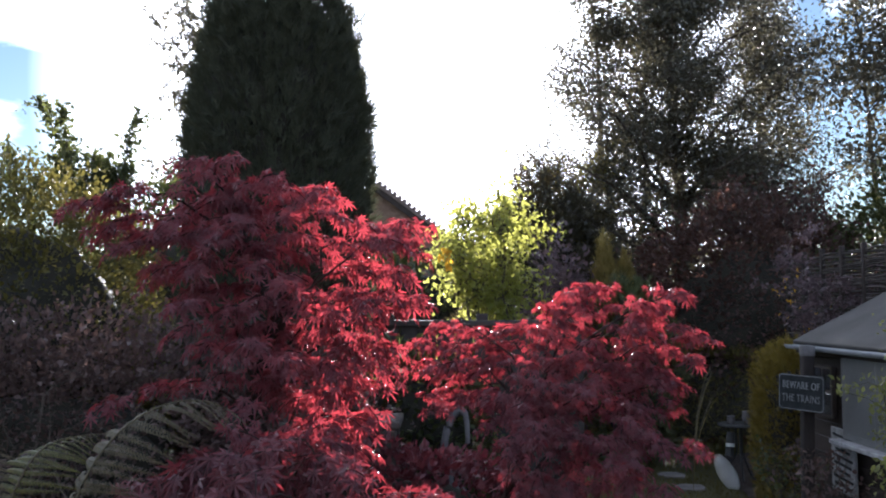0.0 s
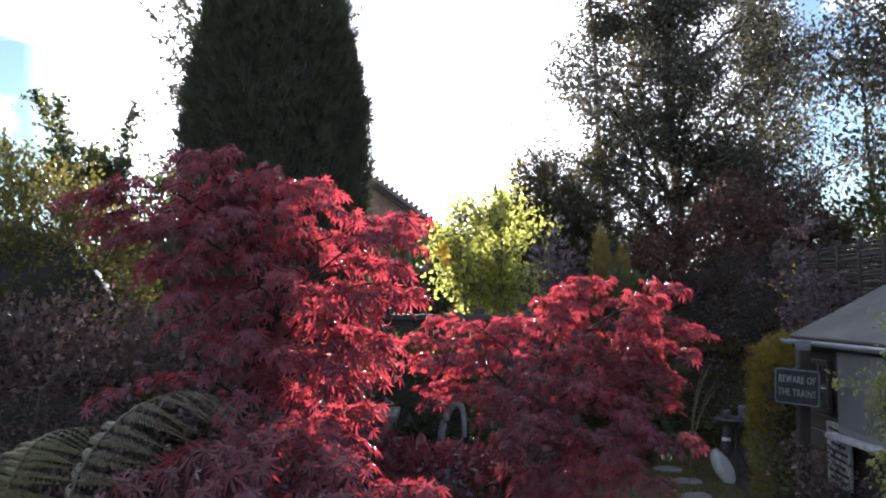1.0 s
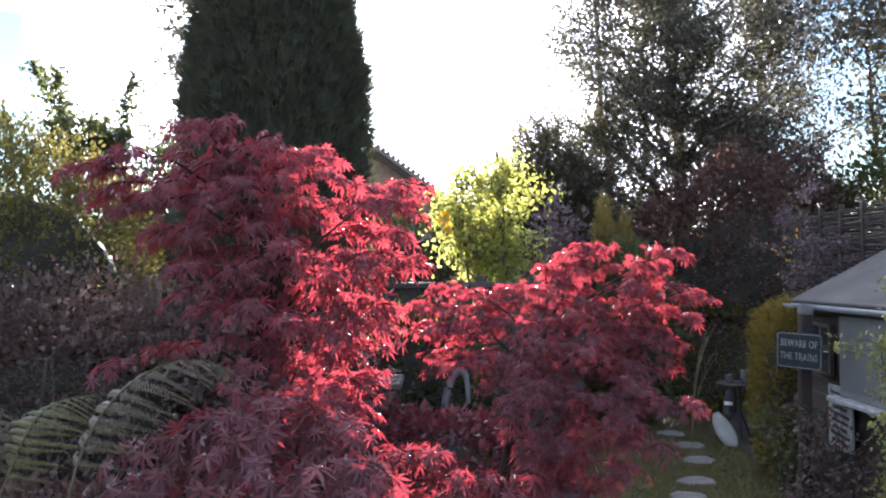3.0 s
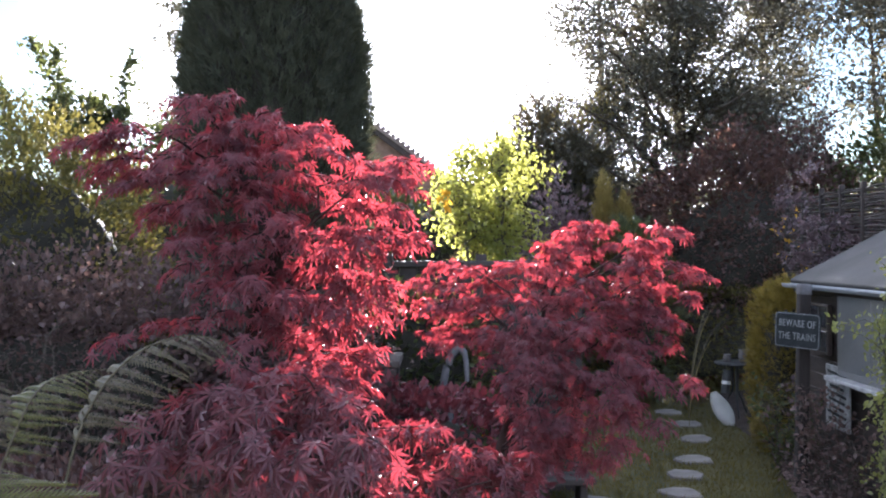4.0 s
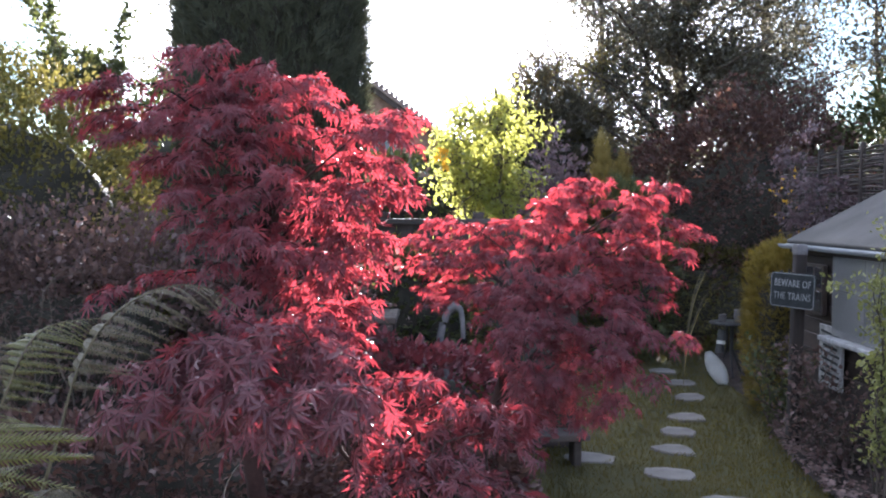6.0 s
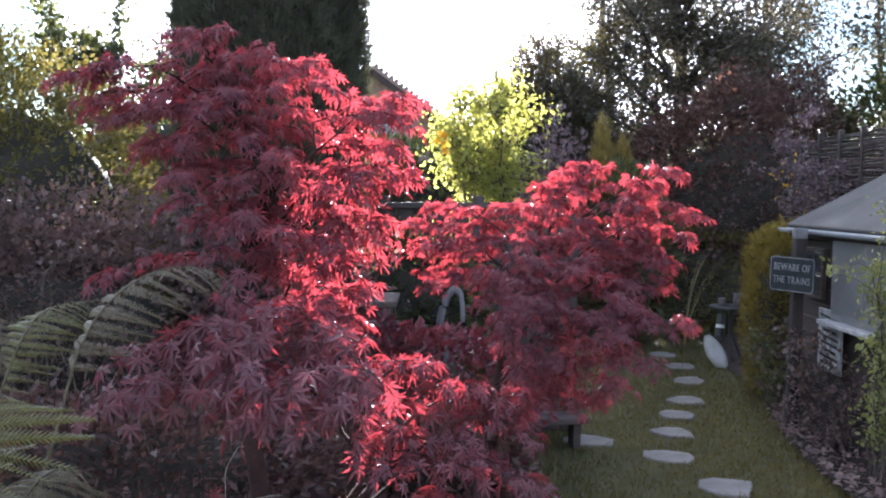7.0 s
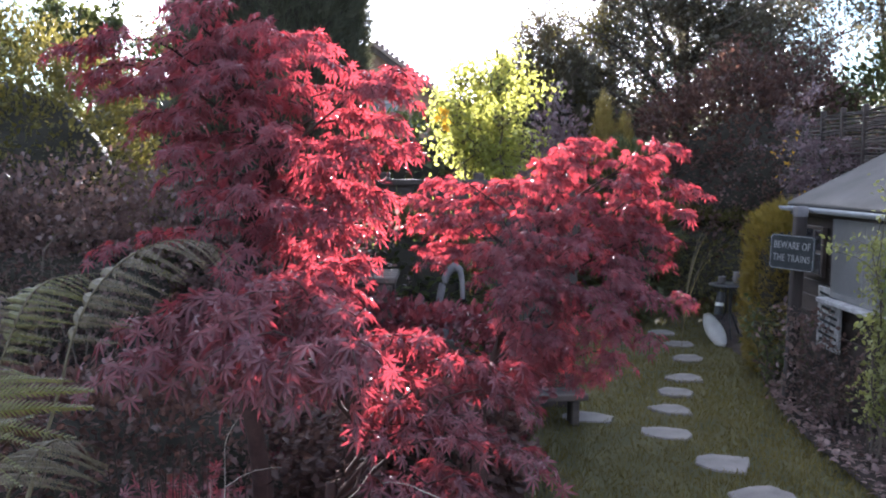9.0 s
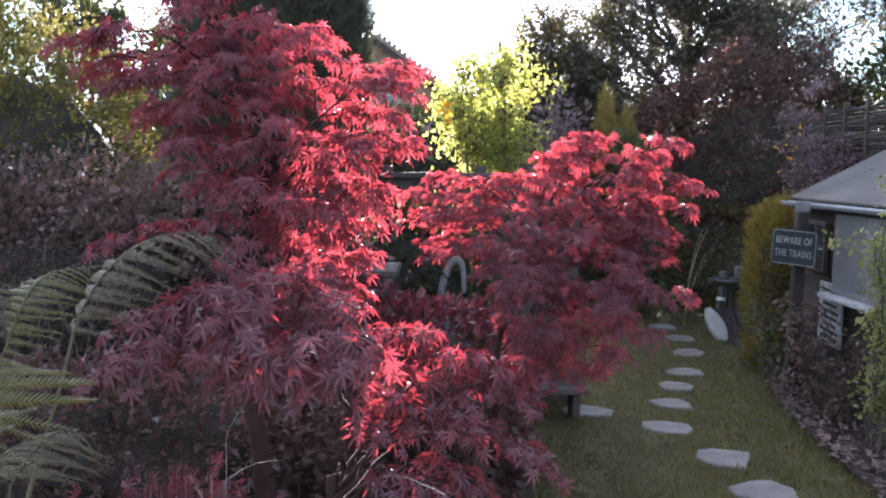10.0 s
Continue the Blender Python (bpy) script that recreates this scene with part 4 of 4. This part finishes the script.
def timber_table(x, y, w, d, h):
    root = thing("timber_table", x, y, 0, "dark weathered timber garden table", "table")
    for i in range(4):
        placed(part("slat", box_bm(w, d / 4 - 0.008, 0.045, 0.008, 1), M_SLEEPER, root, smooth=False), 0, -d / 2 + (i + 0.5) * d / 4, h - 0.022)
    for sx in (-1, 1):
        for sy in (-1, 1):
            placed(part("leg", box_bm(0.07, 0.07, h - 0.045, 0.008, 1), M_SLEEPER, root, smooth=False), sx * (w / 2 - 0.06), sy * (d / 2 - 0.05), (h - 0.045) / 2)
    placed(part("apron", box_bm(w - 0.12, 0.03, 0.09, 0.005, 1), M_SLEEPER, root, smooth=False), 0, -d / 2 + 0.05, h - 0.09)


timber_table(-0.64, 5.55, 0.75, 0.5, 1.30)


def heron_statue(x, y):
    s_path = np.array([(0, 0, 0.62), (-0.02, 0, 0.78), (-0.06, 0, 0.9), (-0.03, 0, 1.02), (0.03, 0, 1.12), (0.09, 0, 1.16), (0.15, 0, 1.13), (0.17, 0, 1.04), (0.175, 0, 0.92)])
    fine = np.array([[np.interp(t, np.linspace(0, 1, len(s_path)), s_path[:, k]) for k in range(3)] for t in np.linspace(0, 1, 30)])
    pieces = [tube(fine, 0.045, 0.024, 10), tube([(-0.03, -0.03, 0), (-0.03, -0.03, 0.5)], 0.014, 0.016, 6), tube([(0.03, 0.03, 0), (0.03, 0.03, 0.5)], 0.014, 0.016, 6)]
    u = np.linspace(-1, 1, 14)
    body = np.stack([0.02 - 0.2 * u, np.zeros(14), 0.56 + 0.06 * u], -1)
    v, f = tube(body, 1, 1, 12)
    prof = np.repeat(np.sqrt(np.clip(1 - u * u, 0.004, 1)) * 0.095, 12)[:, None]
    c = np.repeat(body, 12, axis=0)
    pieces.append((c + (v - c) * prof, f))
    pieces.append(tube([(0, 0, -0.22), (0, 0, 0.05)], 0.15, 0.13, 14))
    ob = link("heron_statue", np_mesh("heron_statue", *joined(pieces)), M_STATUE)
    ob.data.polygons.foreach_set("use_smooth", [True] * len(ob.data.polygons))
    ob.data.transform(Matrix.Diagonal((0.72, 0.72, 1, 1)))
    placed(ob, x, y, 0.13)
    return tagged(ob, "grey stone statue of a long-necked wading bird", "statue")


heron_statue(0.05, 6.1)
bush("laurel_shrub", -0.35, 6.72, 0, 0.75, 0.2, 0.86, OVATE, M_HEDGE, 0.06, 6000, "dark evergreen shrub against the fence", "shrub", seed=29, amount=0.2)
bush("low_shrub", -0.35, 5.3, 0, 0.95, 0.45, 0.57, OVATE, M_ACER_P, 0.055, 10000, "low dark purplish ground cover shrub", "shrub", seed=31, amount=0.25)
bush("low_shrub", 0.02, 4.5, 0, 0.45, 0.3, 0.40, OVATE, M_RUSSET, 0.055, 5000, "low dark russet shrub under the red maple", "shrub", seed=33, amount=0.25)
bush("low_shrub", -1.5, 3.9, 0, 1.1, 0.5, 0.5, OVATE, M_RUSSET, 0.045, 16000, "low dull brown shrub behind the fern", "shrub", seed=35, amount=0.25)
bush("low_shrub", -0.78, 2.5, 0, 0.46, 0.25, 0.47, PALM, M_ACER_P, 0.06, 3600, "dark maroon plants beneath the maples", "shrub", seed=36, amount=0.3)


def flower_pot(x, y):
    root = thing("flower_pot", x, y, 0, "small pot of white and red flowers on a stand", "plant pot")
    bm = bmesh.new()
    bmesh.ops.create_cone(bm, cap_ends=True, segments=20, radius1=0.085, radius2=0.12, depth=0.2)
    placed(part("pot", bm, M_SLEEPER, root), 0, 0, 0.62)
    placed(part("stand", box_bm(0.22, 0.22, 0.52, 0.015, 2), M_SLEEPER, root, smooth=False), 0, 0, 0.26)
    for mat, n, sz in ((M_HEDGE, 140, 0.06), (M_SIGN_WHITE, 22, 0.032), (M_AMBER, 8, 0.03)):
        p = rng.normal(0, 0.07, (n, 3)) * (1.1, 1, 0.6) + (0, 0, 0.8)
        v, f = scatter(*OVATE, p, rng.normal(0, 1, (n, 3)), rng.normal(0, 1, (n, 3)) + (0, 0, 1), np.full(n, sz))
        tagged(link("foliage" if mat is M_HEDGE else "blossom", np_mesh("foliage", v, f), mat, root), kind="stuff")


flower_pot(0.14, 5.3)


def sleeper_post(x, y, h):
    ob = part("sleeper_post", box_bm(0.14, 0.14, h, 0.014, 2), M_SLEEPER, smooth=False)
    placed(ob, x, y, h / 2 - 0.03, 0.6, 0.4, 8)
    return tagged(ob, "upright dark railway sleeper post in the lawn", "post")


sleeper_post(0.37, 5.6, 1.0)


def plank_bench(x, y):
    root = thing("plank_bench", x, y, 0, "low worn plank seat beside the lawn", "bench", rz=6)
    placed(part("seat", box_bm(0.62, 0.24, 0.05, 0.01, 2), M_SLEEPER, root, smooth=False), 0, 0, 0.24)
    for sx in (-0.24, 0.22):
        placed(part("leg", box_bm(0.06, 0.16, 0.22, 0.008, 1), M_SLEEPER, root, smooth=False), sx, 0, 0.105)


plank_bench(0.84, 6.5)


# ---- fern ----
def pinna_mesh(n=19):
    """One side leaflet of a frond, comb-like: small narrow lobes on both sides of a rib. Along +y, 1 long."""
    v, f = [], []
    for i in range(n):
        t = (i + 0.4) / n
        ln = 0.068 * (1 - t) ** 0.6 + 0.010
        for sd in (-1, 1):
            b = len(v)
            w = 0.42 / n
            z = -0.3 * t * t
            v += [(0, t - w, z), (0, t + w, z), (sd * ln, t + w * 1.6 + 0.03, z - 0.03), (sd * ln * 0.9, t + w * 0.2 + 0.03, z - 0.03)]
            f.append((b, b + 3, b + 2, b + 1) if sd > 0 else (b, b + 1, b + 2, b + 3))
    b = len(v)
    v += [(-0.009, 0, 0.004), (0.009, 0, 0.004), (0.003, 1, -0.3), (-0.003, 1, -0.3)]
    f.append((b, b + 1, b + 2, b + 3))
    return np_mesh("pinna", np.array(v, float), np.array(f))


PINNA = {}


def frond(root, ctrl, length, material, pairs, side_tilt=0.0, label=""):
    """A stalk along a smooth curve through the control points, with paired leaflets."""
    ctrl = np.array(ctrl) - np.array(root.matrix_basis.translation)
    t = np.linspace(0, 1, len(ctrl))
    u = np.linspace(0, 1, 40)
    co = [np.polyfit(t, ctrl[:, k], min(4, len(ctrl) - 1)) for k in range(3)]
    path = np.stack([np.polyval(c, u) for c in co], -1)
    stalk = link("frond", np_mesh("frond", *joined([tube(path, 0.0028, 0.0009, 6), tube(bend((0.02, 0, 1.17), path[0], 0.0, 6), 0.006, 0.0028, 6)])), M_FERN_OLD, root, label)
    if material not in PINNA:
        PINNA[material] = pinna_mesh()
        PINNA[material].materials.append(material)
    tang = unit(np.gradient(path, axis=0))
    for i in range(pairs):
        a = 0.14 + 0.85 * i / pairs
        k = min(39, int(a * 39))
        ln = length * (math.sin(math.pi * min(1, 0.22 + 0.78 * a)) ** 0.8 + 0.06)
        side = unit(np.cross(tang[k], (0, 0, 1.0)))
        for sd in (-1, 1):
            ax = side * sd + tang[k] * 0.25 + np.array((0, 0, -0.16 + side_tilt * sd)) + rng.normal(0, 0.05, 3)
            up = np.cross(side, tang[k])
            up = up * np.sign(up[2] + 1e-6) + rng.normal(0, 0.08, 3)
            r = frames_of(ax[None], up[None])[0]
            ob = new("pinna", PINNA[material])
            ob.parent = stalk
            ob.matrix_basis = Matrix.Translation(path[k]) @ Matrix(r.tolist()).to_4x4() @ Matrix.Scale(ln * rng.uniform(0.92, 1.06), 4)


fern = thing("tree_fern", -0.76, 1.36, 0, "arching tree fern with olive and browning fronds", "fern")
link("trunk", np_mesh("trunk", *tube(bend((0, 0, -0.05), (0.02, 0, 1.20), 0, 8, 0.008), 0.09, 0.075, 10)), M_BARK, fern)
frond(fern, ((-0.66, 1.50, 1.58), (-0.64, 1.52, 1.68), (-0.61, 1.55, 1.74), (-0.57, 1.60, 1.80), (-0.52, 1.66, 1.82), (-0.46, 1.72, 1.81), (-0.40, 1.76, 1.76)), 0.125, M_FERN_OLD, 21)
frond(fern, ((-0.84, 1.60, 1.55), (-0.81, 1.62, 1.64), (-0.79, 1.66, 1.71), (-0.76, 1.72, 1.74), (-0.69, 1.80, 1.74)), 0.1, M_FERN, 18)
frond(fern, ((-0.72, 1.28, 1.45), (-0.70, 1.29, 1.54), (-0.69, 1.30, 1.59), (-0.69, 1.32, 1.63), (-0.69, 1.36, 1.64)), 0.165, M_FERN, 13)
frond(fern, ((-0.91, 1.60, 1.59), (-0.91, 1.62, 1.65), (-0.91, 1.65, 1.69), (-0.92, 1.70, 1.72), (-0.91, 1.78, 1.72)), 0.11, M_FERN_OLD, 14)
frond(fern, ((-0.66, 1.30, 1.45), (-0.65, 1.33, 1.48), (-0.64, 1.38, 1.50), (-0.62, 1.42, 1.50), (-0.58, 1.46, 1.47)), 0.1, M_FERN_OLD, 14)


# ---- withered stalks under the low maple ----
def stalk_clump(x, y, top, n):
    root = thing("withered_stalk_clump", x, y, 0, "clump of thin withered brown stalks under the maple", "plant")
    stalks = []
    for _ in range(n):
        a = rng.uniform(0, 2 * math.pi)
        r = rng.uniform(0.02, 0.24)
        foot = np.array((0.5 * r * math.cos(a), 0.35 * r * math.sin(a), -0.02))
        tip = np.array((r * 1.1 * math.cos(a), 0.6 * r * math.sin(a), top * rng.uniform(0.75, 1.0)))
        stalks.append(tube(bend(foot, tip, 0.0, 9, 0.006), 0.0034, 0.0014, 4))
    tagged(link("stalk", np_mesh("stalk", *joined(stalks)), M_BARK_ACER, root), kind="stuff")


stalk_clump(-0.62, 2.02, 1.40, 30)
stalk_clump(-0.40, 2.10, 1.28, 14)


# ---- bare twiggy shrub in front ----
def bare_shrub(x, y, top, reach, n):
    root = thing("bare_shrub", x, y, 0, "leafless shrub of pale grey twigs", "shrub")
    twigs = []
    for i in range(n):
        a = rng.uniform(0, 2 * math.pi)
        end = np.array((math.cos(a) * reach * rng.uniform(0.3, 1), math.sin(a) * reach * 0.5, top * rng.uniform(0.86, 1.0)))
        stem = bend((0, 0, -0.02), end, 0.0, 16, 0.0025)
        link("stem", np_mesh("stem", *tube(stem, 0.0028, 0.0005, 5)), M_DRY, root)
        for k in range(7):
            q = stem[rng.integers(9, 16)]
            e = q + rng.normal(0, 1, 3) * (0.07, 0.05, 0.05) + (0, 0, 0.03)
            twigs.append(tube(bend(q, e, 0.012, 9, 0.0015), 0.0011, 0.0005, 5))
    tagged(link("twig", np_mesh("twig", *joined(twigs)), M_DRY, root), kind="stuff")


bare_shrub(0.02, 1.72, 1.36, 0.12, 4)
bare_shrub(-0.46, 1.75, 1.40, 0.09, 3)


# ---- sign on its post ----
def flat_text(body, size, depth):
    cu = bpy.data.curves.new("lettering", "FONT")
    cu.body, cu.size, cu.extrude, cu.align_x, cu.align_y = body, size, depth, "CENTER", "CENTER"
    cu.space_character = 1.12
    ob = new("lettering", cu)
    me = bpy.data.meshes.new_from_object(ob.evaluated_get(bpy.context.evaluated_depsgraph_get()))
    bpy.data.objects.remove(ob)
    return me


def rounded_plate(w, h, t, r):
    bm = bmesh.new()
    vs = []
    for cx, cy, a0 in ((w / 2 - r, h / 2 - r, 0), (-w / 2 + r, h / 2 - r, 90), (-w / 2 + r, -h / 2 + r, 180), (w / 2 - r, -h / 2 + r, 270)):
        for k in range(6):
            a = radians(a0 + 18 * k)
            vs.append(bm.verts.new((cx + r * math.cos(a), cy + r * math.sin(a), 0)))
    face = bm.faces.new(vs)
    ext = bmesh.ops.extrude_face_region(bm, geom=[face])
    bmesh.ops.translate(bm, vec=(0, 0, t), verts=[e for e in ext["geom"] if isinstance(e, bmesh.types.BMVert)])
    bmesh.ops.recalc_face_normals(bm, faces=bm.faces)
    return bm


def sign_post(x, y):
    root = thing("railway_sign", x, y, 0, "old black cast iron railway warning sign on a timber post", "sign")
    bm = box_bm(0.09, 0.09, 1.70, 0.012, 2)
    bmesh.ops.subdivide_edges(bm, edges=[e for e in bm.edges if abs(e.verts[0].co.z - e.verts[1].co.z) > 1], cuts=8)
    for v in bm.verts:
        v.co.x += 0.006 * noise.noise(v.co * 3)
    placed(part("post", bm, M_POST, root), 0.055, 0, 0.80, 0, 1.2, 0)
    placed(part("post_cap", box_bm(0.098, 0.098, 0.09, 0.014, 2), M_STATUE, root, "pale weathered post head"), 0.074, 0, 1.66, 0, 1.2, 0)
    w, h = 0.37, 0.28
    plate = placed(part("plate", rounded_plate(w, h, 0.012, 0.03), M_SIGN, root, smooth=False), -0.02, -0.10, 1.335, 90, 2, -50)
    # raised rim
    path = np.array([(v[0], v[1], 0.014) for v in
                     [(w / 2 - 0.03 + 0.024 * math.cos(radians(a)), h / 2 - 0.03 + 0.024 * math.sin(radians(a))) for a in range(0, 91, 18)]
                     + [(-w / 2 + 0.03 + 0.024 * math.cos(radians(a)), h / 2 - 0.03 + 0.024 * math.sin(radians(a))) for a in range(90, 181, 18)]
                     + [(-w / 2 + 0.03 + 0.024 * math.cos(radians(a)), -h / 2 + 0.03 + 0.024 * math.sin(radians(a))) for a in range(180, 271, 18)]
                     + [(w / 2 - 0.03 + 0.024 * math.cos(radians(a)), -h / 2 + 0.03 + 0.024 * math.sin(radians(a))) for a in range(270, 361, 18)]
                     + [(w / 2 - 0.006, h / 2 - 0.03)]])
    link("rim", np_mesh("rim", *tube(path, 0.0034, 0.0034, 6)), M_LETTER, plate, "worn white raised rim")
    for body, yy in (("BEWARE OF", 0.055), ("THE TRAINS", -0.048)):
        ob = link("lettering", flat_text(body, 0.078, 0.003), M_LETTER, plate, "raised white capital letters")
        ob.data.transform(Matrix.Diagonal((0.66, 1.05, 1, 1)))
        placed(ob, 0, yy, 0.016)
    return root


sign_post(2.86, 6.9)


def notice(x, y, z):
    root = thing("notice_board", x, y, z, "weathered white notice on the shed wall", "sign")
    placed(part("board", box_bm(0.02, 0.40, 0.50, 0.004, 1), M_SIGN_WHITE, root, smooth=False), 0, 0, 0)
    for i in range(8):
        placed(part("bar", box_bm(0.004, 0.32 - 0.04 * (i % 3), 0.022, 0.001, 1), M_SIGN, root, smooth=False), -0.012, 0.0, 0.19 - i * 0.054, 4, 0, 0)


notice(3.15, 6.78, 0.80)


# ---- climbers and border plants ----
def climber(name, x, y, height, spread, stems, leaves, size, material, label, category="climber", shape=None):
    root = thing(name, x, y, 0, label, category)
    pts = []
    for i in range(stems):
        a = 2 * math.pi * i / stems
        top = np.array((spread * rng.uniform(-1, 1), spread * rng.uniform(-1, 1), height * rng.uniform(0.7, 1)))
        st = bend((0.05 * math.cos(a), 0.05 * math.sin(a), -0.05), top, 0, 14, 0.03)
        link("stem", np_mesh("stem", *tube(st, 0.009, 0.002, 5)), M_BARK, root)
        pts += list(st[3:])
        for k in range(6):
            q = st[rng.integers(4, 14)]
            e = q + rng.normal(0, 1, 3) * (0.14, 0.14, 0.08) + (0, 0, 0.05)
            side = bend(q, e, 0.02, 5, 0.01)
            link("shoot", np_mesh("shoot", *tube(side, 0.003, 0.001, 4)), M_BARK, root)
            pts += list(side[1:])
    pts = np.array(pts)
    p = pts[rng.integers(0, len(pts), leaves)] + rng.normal(0, 0.03, (leaves, 3))
    p[:, 2] = np.maximum(p[:, 2], 0.05)
    v, f = scatter(*(shape or OVATE), p, rng.normal(0, 1, (leaves, 3)) + (0, 0, -0.3), rng.normal(0, 0.7, (leaves, 3)) + (0, 0, 1), size * rng.uniform(0.6, 1.3, leaves))
    tagged(link("foliage", np_mesh("foliage", v, f), material, root), kind="stuff")
    return root


climber("pale_climber", 2.87, 5.45, 1.85, 0.10, 6, 1150, 0.042, M_PALE, "upright climber with pale yellow green leaves by the shed")
climber("pale_climber", 3.0, 5.6, 1.6, 0.12, 5, 900, 0.042, M_PALE, "upright climber with pale yellow green leaves by the shed")
climber("border_plant", 2.98, 6.7, 0.95, 0.22, 7, 420, 0.05, M_BRAMBLE, "straggly greyish plant at the foot of the sign", "plant")
climber("border_plant", 2.98, 6.2, 0.8, 0.25, 7, 420, 0.05, M_BRAMBLE, "straggly greyish plant at the foot of the shed wall", "plant")
climber("border_plant", 3.0, 7.4, 0.9, 0.25, 7, 500, 0.055, M_HEDGE, "dark green border plant beside the golden yew", "plant")
climber("screen_climber", 4.0, 8.6, 2.75, 0.5, 14, 4600, 0.055, M_MAUVE, "russet climber hanging over the woven screen")
climber("screen_climber", 3.98, 9.3, 2.55, 0.4, 5, 90, 0.06, M_AMBER, "thin climber with yellow autumn leaves")


def strap_clump(x, y):
    root = thing("strap_leaf_clump", x, y, 0, "clump of long yellowing strap leaves arching over", "plant")
    for i in range(6):
        a = rng.uniform(-0.5, 0.5)
        h = rng.uniform(1.2, 1.55)
        r = rng.uniform(0.3, 0.6)
        t = np.linspace(0, 1, 12)
        c = np.stack([r * t ** 2 * math.cos(a), r * t ** 2 * math.sin(a), h * (1.25 * t - 0.32 * t ** 3) - 0.02], -1)
        w = 0.008 * np.sin(np.pi * np.clip(t * 0.9 + 0.1, 0, 1))[:, None]
        sd = np.array((-math.sin(a), math.cos(a), 0.0))
        v = np.concatenate([c - sd * w, c + sd * w])
        k = np.arange(11)
        f = np.stack([k, k + 1, k + 13, k + 12], -1)
        link("leaf", np_mesh("leaf", v, f), M_FERN_OLD if i % 3 else M_GOLD_DULL, root)


strap_clump(2.72, 9.4)


# ---- ornaments at the end of the lawn ----
def iron_table(x, y):
    root = thing("iron_table", x, y, 0, "small black iron garden table", "table")
    bm = bmesh.new()
    bmesh.ops.create_cone(bm, cap_ends=True, segments=28, radius1=0.24, radius2=0.24, depth=0.025)
    bmesh.ops.bevel(bm, geom=bm.edges, offset=0.006, segments=1, affect="EDGES")
    placed(part("tabletop", bm, M_BLACK, root), 0, 0, 0.66)
    for k in range(3):
        a = 2 * math.pi * k / 3 + 0.4
        p = [(0.04 * math.cos(a), 0.04 * math.sin(a), 0.65), (0.03 * math.cos(a), 0.03 * math.sin(a), 0.35), (0.2 * math.cos(a), 0.2 * math.sin(a), 0.0)]
        link("leg", np_mesh("leg", *tube(p, 0.014, 0.012, 6)), M_BLACK, root)


iron_table(3.42, 9.95)


def stone_pot(x, y, z, r, h, label):
    bm = bmesh.new()
    prof = ((0, 0), (0.7, 0), (0.95, 0.45), (0.8, 0.85), (0.95, 1.0), (0.82, 1.0), (0.7, 0.8), (0, 0.75))
    for px, pz in prof:
        bm.verts.new((px * r, 0, pz * h))
    vs = list(bm.verts)
    for a, b in zip(vs[:-1], vs[1:]):
        bm.edges.new((a, b))
    bmesh.ops.spin(bm, geom=bm.verts[:] + bm.edges[:], axis=(0, 0, 1), cent=(0, 0, 0), steps=20, angle=2 * math.pi)
    bmesh.ops.remove_doubles(bm, verts=bm.verts, dist=0.0005)
    bmesh.ops.recalc_face_normals(bm, faces=bm.faces)
    ob = placed(part("stone_pot", bm, M_STATUE), x, y, z)
    return tagged(ob, label, "pot")


stone_pot(3.50, 9.87, 0.674, 0.075, 0.15, "small grey pot standing on the iron table")
stone_pot(3.32, 9.93, 0.674, 0.05, 0.09, "little pale pot standing on the iron table")


def blade_ornament(x, y):
    root = thing("blade_ornament", x, y, 0, "leaning black and white painted metal blade ornament", "ornament", rz=10)
    bm = bmesh.new()
    n, m, grid = 12, 6, []
    for i in range(n + 1):
        t = i / n
        half = 0.115 * math.sin(math.pi * (0.10 + 0.82 * t)) ** 0.8
        grid.append([bm.verts.new((half * (2 * j / m - 1) - 0.08 * t + 0.06, 0.05 * (2 * j / m - 1) ** 2, 0.42 * t)) for j in range(m + 1)])
    for i in range(n):
        for j in range(m):
            bm.faces.new((grid[i][j], grid[i][j + 1], grid[i + 1][j + 1], grid[i + 1][j]))
    bmesh.ops.solidify(bm, geom=bm.faces[:], thickness=0.006)
    placed(part("blade", bm, M_WHITE, root, "curved white metal blade"), -0.02, 0.0, -0.01, -22, -8, 0)
    for z0, z1, mat, nm in ((0.36, 0.46, M_BLACK, "collar"), (0.46, 0.50, M_WHITE, "ring"), (0.50, 0.62, M_BLACK, "shaft")):
        link(nm, np_mesh(nm, *tube([(-0.02 + 0.12 * (z0 - 0.3), 0.08, z0), (-0.02 + 0.12 * (z1 - 0.3), 0.09, z1)], 0.05, 0.045, 12)), mat, root)


blade_ornament(3.22, 9.55)


# ---- bare stems over the fence ----
for bx, by, bh in ((-2.95, 4.95, 1.75), (-2.45, 5.0, 1.7), (-2.0, 5.0, 1.65)):
    climber("bare_climber", bx, by, bh, 0.28, 6, 60, 0.05, M_BRAMBLE, "bare grey climber stems against the overgrown fence")
